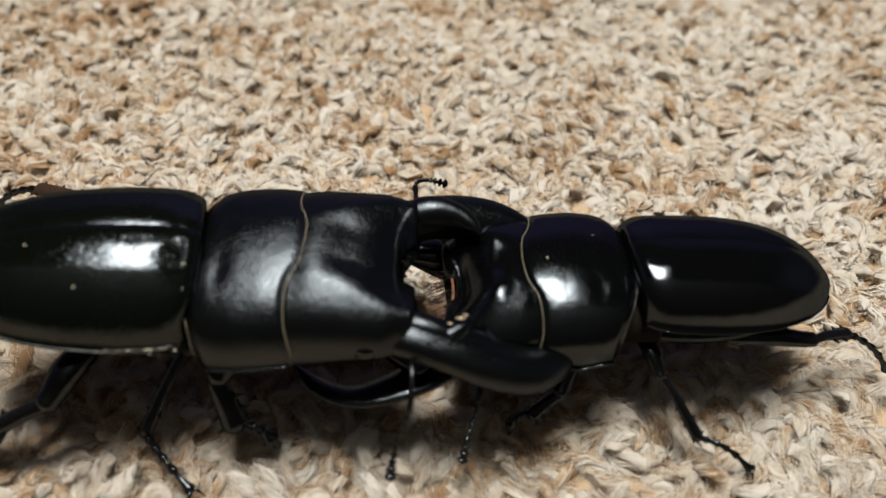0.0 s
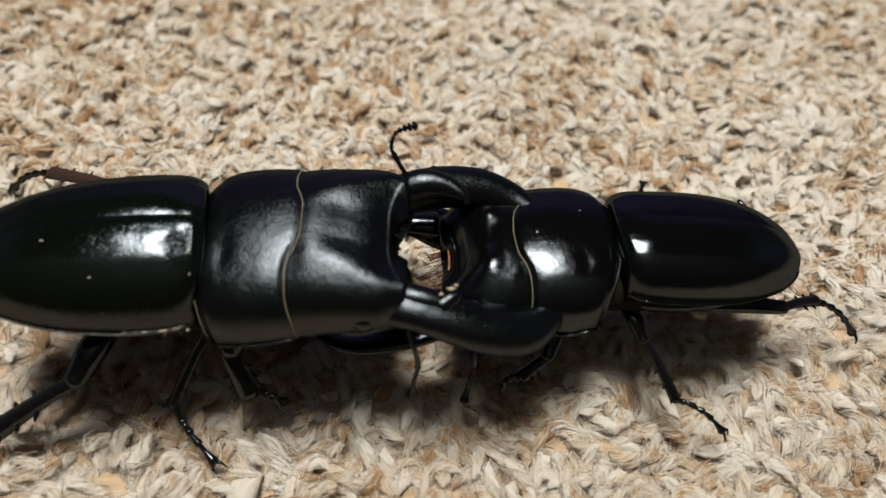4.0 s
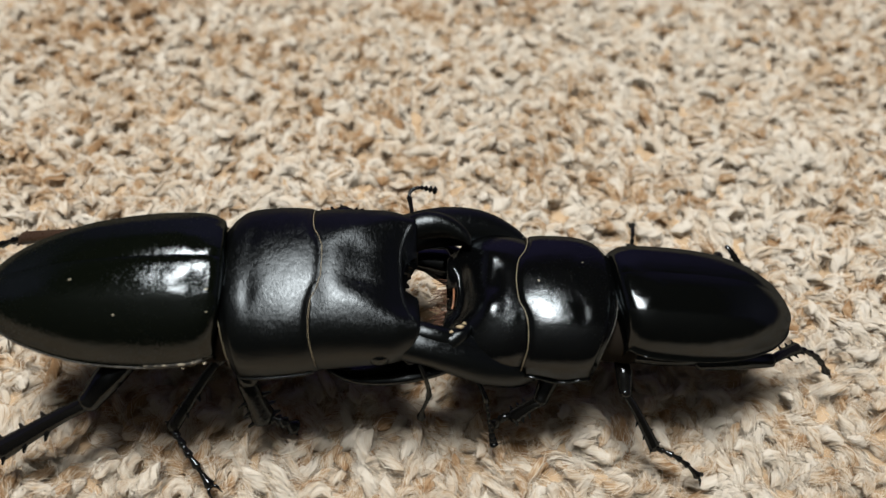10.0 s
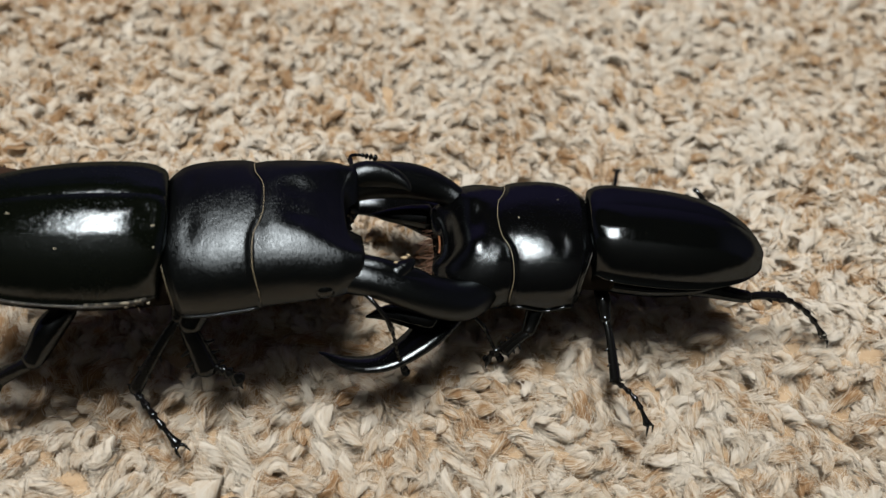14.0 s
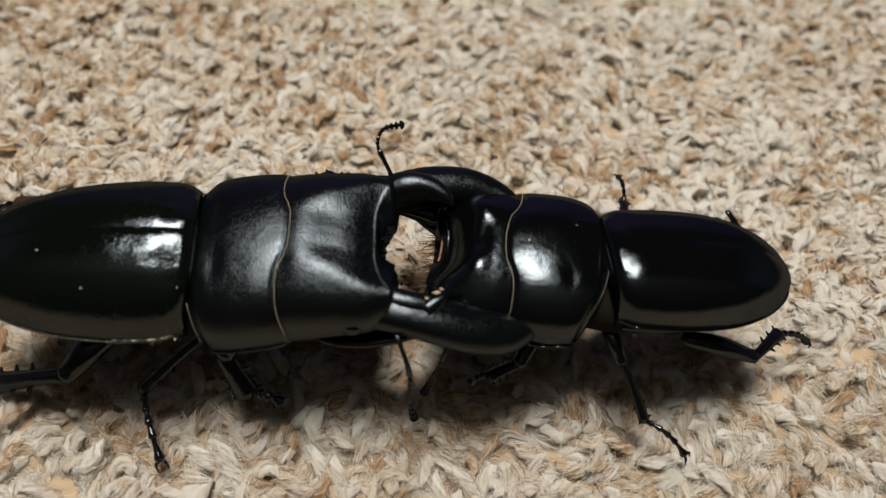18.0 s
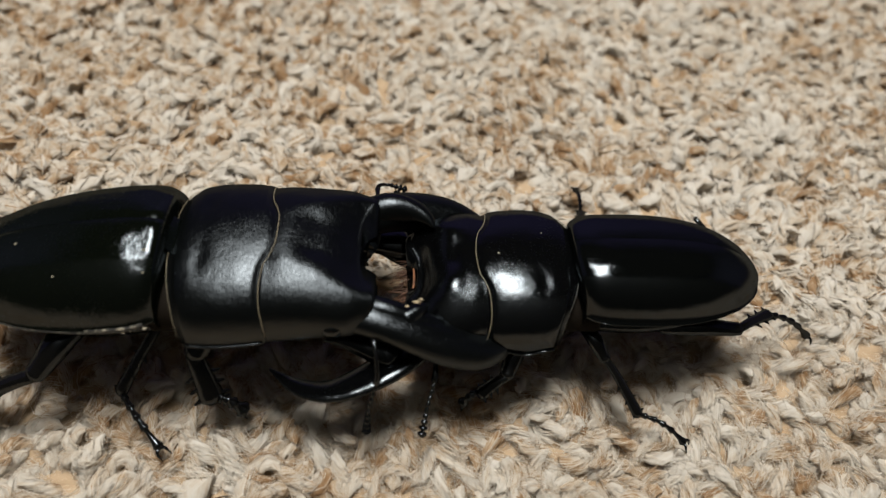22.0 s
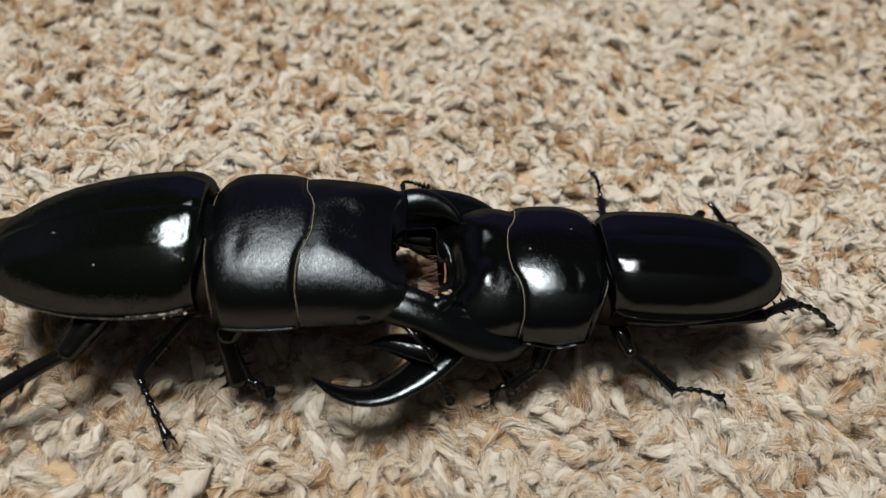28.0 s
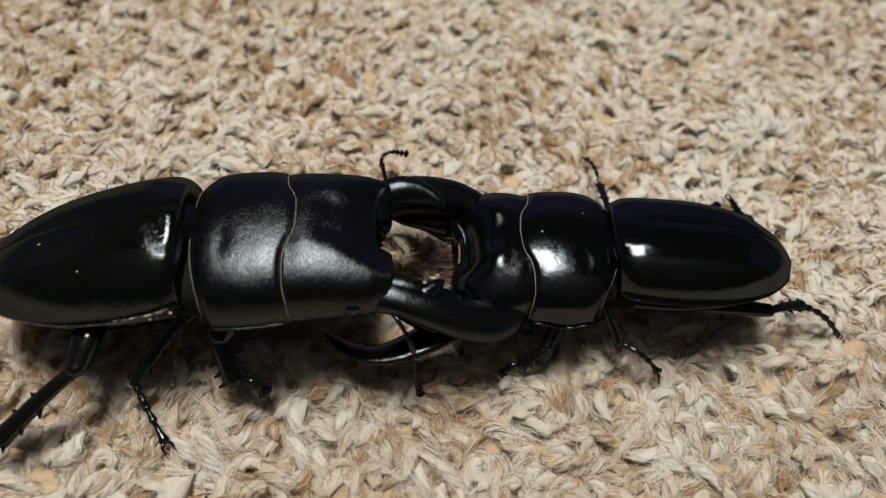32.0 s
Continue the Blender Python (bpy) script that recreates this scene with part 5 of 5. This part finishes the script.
    walk(small[3]["near_mid"][1], rows_mm([(0, 0, 7, 5.5, -5.7, -0.9, 6.8), (1, 0, 7, 5.5, -9.9, -4.2, 5.6), (2, 0, 7, 5.5, 0.9, 1.8, 1.6), (5, 0, 7, 5.5, -10.7, 0.4, 14.6), (6, 0, 7, 5.5, 12.5, 1.3, -21.6), (7, 0, 7, 5.5, -8.7, 3.7, 18.7), (9, 0, 7, 5.5, -15.1, -3.6, 12.3), (10, 0, 7, 5.5, -0, -3.9, -5), (11, 0, 7, 5.5, -1.6, -9.7, -3.6), (12, 0, 7, 5.5, -16.1, -7.6, 7.2), (13, 0, 7, 5.5, 20.7, 0.5, -36.9), (14, 0, 7, 5.5, -3.7, -6.3, -6.3), (17, 0, 7, 5.5, -12.1, -0.8, 14), (18, 0, 7, 5.5, -15.7, 1.3, 21.2), (19, 0, 7, 5.5, -13.2, 2.6, 21.2), (20, 0, 7, 5.5, 5.5, 1.8, -7.4), (21, 0, 7, 5.5, -13.2, 8.8, 33.2), (22, 0, 7, 5.5, -12.4, 2.5, 20.2), (23, 0, 7, 5.5, -8.3, 6, 23.1), (24, 0, 7, 5.5, 12.4, -0.1, -22.7), (25, 0, 7, 5.5, -3, -3.3, -0.7), (28, 0, 7, 5.5, -0.6, 6.2, 10), (28.5, 0, 7, 5.5, 1, 7.2, 9.3), (29, 0, 7, 5.5, -1.2, 8.2, 15.2), (29.5, 0, 7, 5.5, 4.6, -2.5, -9.9), (30, 0, 7, 5.5, -23.6, 3.8, 31.2), (31, 0, 7, 5.5, 5, 1.5, -7.1), (32, 0, 7, 5.5, 47, 21.8, -82.3)]))
    walk(small[3]["near_mid"][2], rows_mm([(0, -1.95, 12.34, 3.92, 5.2, -1.7, -10.8), (1, -1.71, 12.26, 3.45, 11.2, -5, -25.1), (2, -1.51, 12.64, 4.64, 9.1, 2.5, -13.1), (5, -2.66, 11.86, 3.47, 8.2, -1.5, -16), (6, 0.88, 12.83, 5.78, 2.7, -0.3, -4.9), (7, -3.12, 11.69, 3.75, 8.3, 2.3, -12), (9, -2.26, 11.84, 2.98, 6.5, -7.2, -18.3), (10, -0.76, 12.75, 4.41, 0.4, -4, -5.7), (11, -0.76, 12.69, 4.13, -23.1, -1.9, 26), (12, -1.62, 12, 2.82, 7.7, -11.2, -23.6), (13, 2.33, 12.31, 6.58, -6.9, -3.1, 5.7), (14, -0.56, 12.68, 4, 17.6, -3.7, -36.9), (17, -2.54, 11.85, 3.32, 7.6, -3.3, -16.6), (18, -3.16, 11.33, 3.04, 3.4, -3.2, -9.2), (19, -3.24, 11.41, 3.3, 4.9, -0.9, -9.3), (20, -0.59, 12.86, 5.09, 1.7, 1.6, -0.6), (21, -4.28, 10.51, 3.46, 1.7, 4.5, 2.6), (22, -3.17, 11.49, 3.37, 5.6, -0.6, -10.3), (23, -3.53, 11.43, 3.85, 7.4, 4.5, -7.7), (24, 0.98, 12.81, 5.73, 4.4, -1.6, -9.6), (25, -1.19, 12.61, 4.13, 7.1, -3.4, -16.3), (28, -2.39, 12.31, 4.59, -0.7, 6.2, 10.1), (28.5, -2.33, 12.37, 4.77, 1.6, 7.2, 8), (29, -2.91, 12.05, 4.58, 1, 8, 10.2), (29.5, -0.3, 12.86, 4.9, -9.1, -0.8, 12), (30, -3.79, 10.3, 2.41, -4.7, -5.1, 1.8), (31, -0.63, 12.85, 5.03, -5.8, 2.4, 12), (32, 4.56, 7.56, 9.2, -3.4, -10, -6.8)]))
    walk(small[3]["far_hind"][1], rows_mm([(0, -12, -7, 5.5, 0.6, 6.5, -11.3), (2, -12, -7, 5.5, -1.5, 9.9, -14.5), (5, -12, -7, 5.5, 0.9, 3.5, -6.7), (6, -12, -7, 5.5, -1.5, 3.1, -2.3), (7, -12, -7, 5.5, 0.2, 5.3, -8.7), (10, -12, -7, 5.5, -1, 1.6, -0.7), (11, -12, -7, 5.5, -0.7, -0.3, 1.6), (13, -12, -7, 5.5, -1.8, 4.1, -3.5), (17, -12, -7, 5.5, -3.9, 4.9, -1.1), (19, -12, -7, 5.5, -3.2, -0.6, 6.2), (21, -12, -7, 5.5, -1.9, 8.6, -11.3), (22, -12, -7, 5.5, -1.2, 5.2, -6.2), (23, -12, -7, 5.5, -5.8, 9.2, -5.9), (28, -12, -7, 5.5, -5, 6.3, -1.8), (32, -12, -7, 5.5, -4.8, 8.2, -5.5)]))
    walk(small[3]["far_hind"][2], rows_mm([(0, -27.18, -19.86, -1.41, 0.6, 6.5, -11.3), (2, -28.22, -19.2, -0.11, -1.5, 9.9, -14.5), (5, -25.73, -21.02, -2.14, 0.9, 3.5, -6.7), (6, -24.53, -22.39, -1.55, -1.5, 3.1, -2.3), (7, -26.43, -20.61, -1.57, 0.2, 5.3, -8.7), (10, -23.9, -22.67, -2.01, -1, 1.6, -0.7), (11, -23.02, -23.08, -2.48, -0.7, -0.3, 1.6), (13, -24.97, -22.14, -1.27, -1.8, 4.1, -3.5), (17, -24.36, -22.96, -0.52, -3.9, 4.9, -1.1), (19, -21.63, -24.24, -1.82, -3.2, -0.6, 6.2), (21, -27.38, -20.17, -0.27, -1.9, 8.6, -11.3), (22, -25.81, -21.42, -1.19, -1.2, 5.2, -6.2), (23, -26.01, -22.04, 0.93, -5.8, 9.2, -5.9), (28, -24.68, -22.92, 0.1, -5, 6.3, -1.8), (32, -25.84, -22.04, 0.44, -4.8, 8.2, -5.5)]))
    walk(small[3]["far_mid"][1], rows_mm([(0, 0, -7, 5.5, 8.5, -1, -4.7), (1, 0, -7, 5.5, 14.8, 11.9, -27.5), (2, 0, -7, 5.5, 4.8, 0.6, -6), (5, 0, -7, 5.5, 8.8, -3.5, 0.6), (6, 0, -7, 5.5, 3, -4.9, 9.8), (7, 0, -7, 5.5, 4.2, -2.1, 1.4), (9, 0, -7, 5.5, 12, -4.1, -0.6), (10, 0, -7, 5.5, 7.3, -5.2, 5.9), (11, 0, -7, 5.5, 6.7, -6.5, 9.4), (13, 0, -7, 5.5, 3.3, -0.7, -1.1), (17, 0, -7, 5.5, 1.8, 1.1, -4.2), (19, 0, -7, 5.5, 6.5, -9.9, 16.9), (20, 0, -7, 5.5, -0.5, -0.1, 0.7), (21, 0, -7, 5.5, -0.5, -0.3, 1.4), (22, 0, -7, 5.5, 2.7, -5.6, 11.7), (23, 0, -7, 5.5, -3.6, -4.8, 18.3), (24, 0, -7, 5.5, -12.5, -2.9, 29.6), (25, 0, -7, 5.5, -7.1, -9.5, 37.4), (28, 0, -7, 5.5, -2, -4.3, 14.4), (29.5, 0, -7, 5.5, 3, -7.4, 15.7), (31, 0, -7, 5.5, 2.6, -4, 8), (32, 0, -7, 5.5, -3.5, -6.2, 22.1)]))
    walk(small[3]["far_mid"][2], rows_mm([(0, -5.03, -12.57, 1.99, 9.6, 6.9, -20.7), (1, -7.32, -9.46, 2.49, 14.2, -0.9, -7), (2, -5.27, -12.66, 2.53, 5.5, 7.4, -22.4), (5, -4.34, -12.99, 1.77, 10.6, 4.6, -15.3), (6, -3.23, -13.92, 2.28, 5.4, 1.6, -6.7), (7, -4.35, -13.32, 2.37, 5.7, 4.7, -15), (9, -4.39, -12.7, 1.4, 13.8, 4.8, -15.9), (10, -3.65, -13.45, 1.8, 9.5, 2.5, -10.1), (11, -3.18, -13.68, 1.77, 9.4, 1.1, -6.7), (13, -4.7, -13.16, 2.58, 4.5, 5.7, -17.7), (17, -5.12, -12.97, 2.89, 1.6, 0.5, -2.5), (19, -2.06, -13.98, 1.55, 10.1, -2.2, 0.8), (20, -4.54, -13.48, 3.05, -0.4, 0.1, -0.1), (21, -4.45, -13.5, 3.05, -0.4, 0.1, 0.8), (22, -2.97, -14.03, 2.26, 5.3, 0.9, -4.9), (23, -2.15, -14.61, 3.03, -1, -0.2, 1.1), (24, -0.61, -15.16, 4.21, -10, -1.1, 11.9), (25, 0.65, -14.89, 3.07, -2.8, -5.7, 19.9), (28, -2.68, -14.39, 2.88, 0.5, 0.8, -2.6), (29.5, -2.37, -14.18, 2.1, 6, -0.8, -0.9), (31, -3.49, -13.84, 2.4, 4.7, 2.3, -8.5), (32, -1.58, -14.71, 2.91, -0.4, -1.5, 4.9)]))
    walk(small[4]["near_antenna"][1], rows_mm([(0, 23, 10, 5, -3.5, -7.2, -15.3), (2, 23, 10, 5, -3.6, -4.9, -10), (5, 23, 10, 5, -57.2, -6.4, 2.6), (6, 23, 10, 5, -2.4, 3, 7.8), (7, 23, 10, 5, -3.8, 0.5, 2.2), (9, 23, 10, 5, -69.8, -8.2, 3.3), (10, 23, 10, 5, -23.8, 6.6, 14.7), (11, 23, 10, 5, 1.2, 5.1, 12.9), (13, 23, 10, 5, -27.7, 16, 27.9), (17, 23, 10, 5, -48.7, 5.8, 12.9), (18, 23, 10, 5, -34.7, -12.8, -9.5), (19, 23, 10, 5, -1.9, -0.4, -0.3), (20, 23, 10, 5, -9.6, 8.4, 19.3), (22, 23, 10, 5, -3.2, -5.7, -12.1), (23, 23, 10, 5, -13.4, 2.7, 8.2), (25, 23, 10, 5, -52.2, 27.3, 32.9), (28, 23, 10, 5, -47.5, 23.7, 31), (31, 23, 10, 5, -52.8, 43.5, 48.2), (32, 23, 10, 5, -44, 37.8, 47.6)]))
    walk(small[4]["far_antenna"][1], rows_mm([(0, 23, -10, 6, -0.2, 2, 12), (1, 23, -10, 6, -12.3, -2.6, 11), (2, 23, -10, 6, 3.8, 3.5, 12.9), (4.6, 23, -10, 6, -48, 4, 5), (5, 23, -10, 6, -44, 4, 5), (5.6, 23, -10, 6, 5, 4, 0), (7.6, 23, -10, 6, 8, 6, 0), (8.3, 23, -10, 6, -46, 5, 5), (9.1, 23, -10, 6, -50, 5, 5), (9.9, 23, -10, 6, 10, 8, 0), (11, 23, -10, 6, 16.6, 7.6, 3.6), (17, 23, -10, 6, -18.2, 5.6, 42.7), (22, 23, -10, 6, -16.4, -2, 17.5), (32, 23, -10, 6, -32.6, 9.7, 54)]))
    # the near jaw of the smaller beetle closes under its rival's head and opens again
    jaw = [(0, -22), (1, -16), (2, -22), (5, -32), (6, -28), (8, -32), (9, -32), (10.7, -26), (11.5, -8), (12.2, -24), (13, -22), (13.6, -14), (14, 0), (14.5, -10), (17, -22), (19, -22), (19.5, -6), (20, 0), (20.6, 0), (21.2, -10), (22, -12), (23, -8), (24, -4), (25, -5), (28, -5), (29, -5), (29.6, -6), (30, -8), (31, -8), (32, -14)]
    walk(small[5], rows_mm([(t, 21.5, 7, 0, 0, -0.12 * turn, turn) for t, turn in jaw]))


motions()
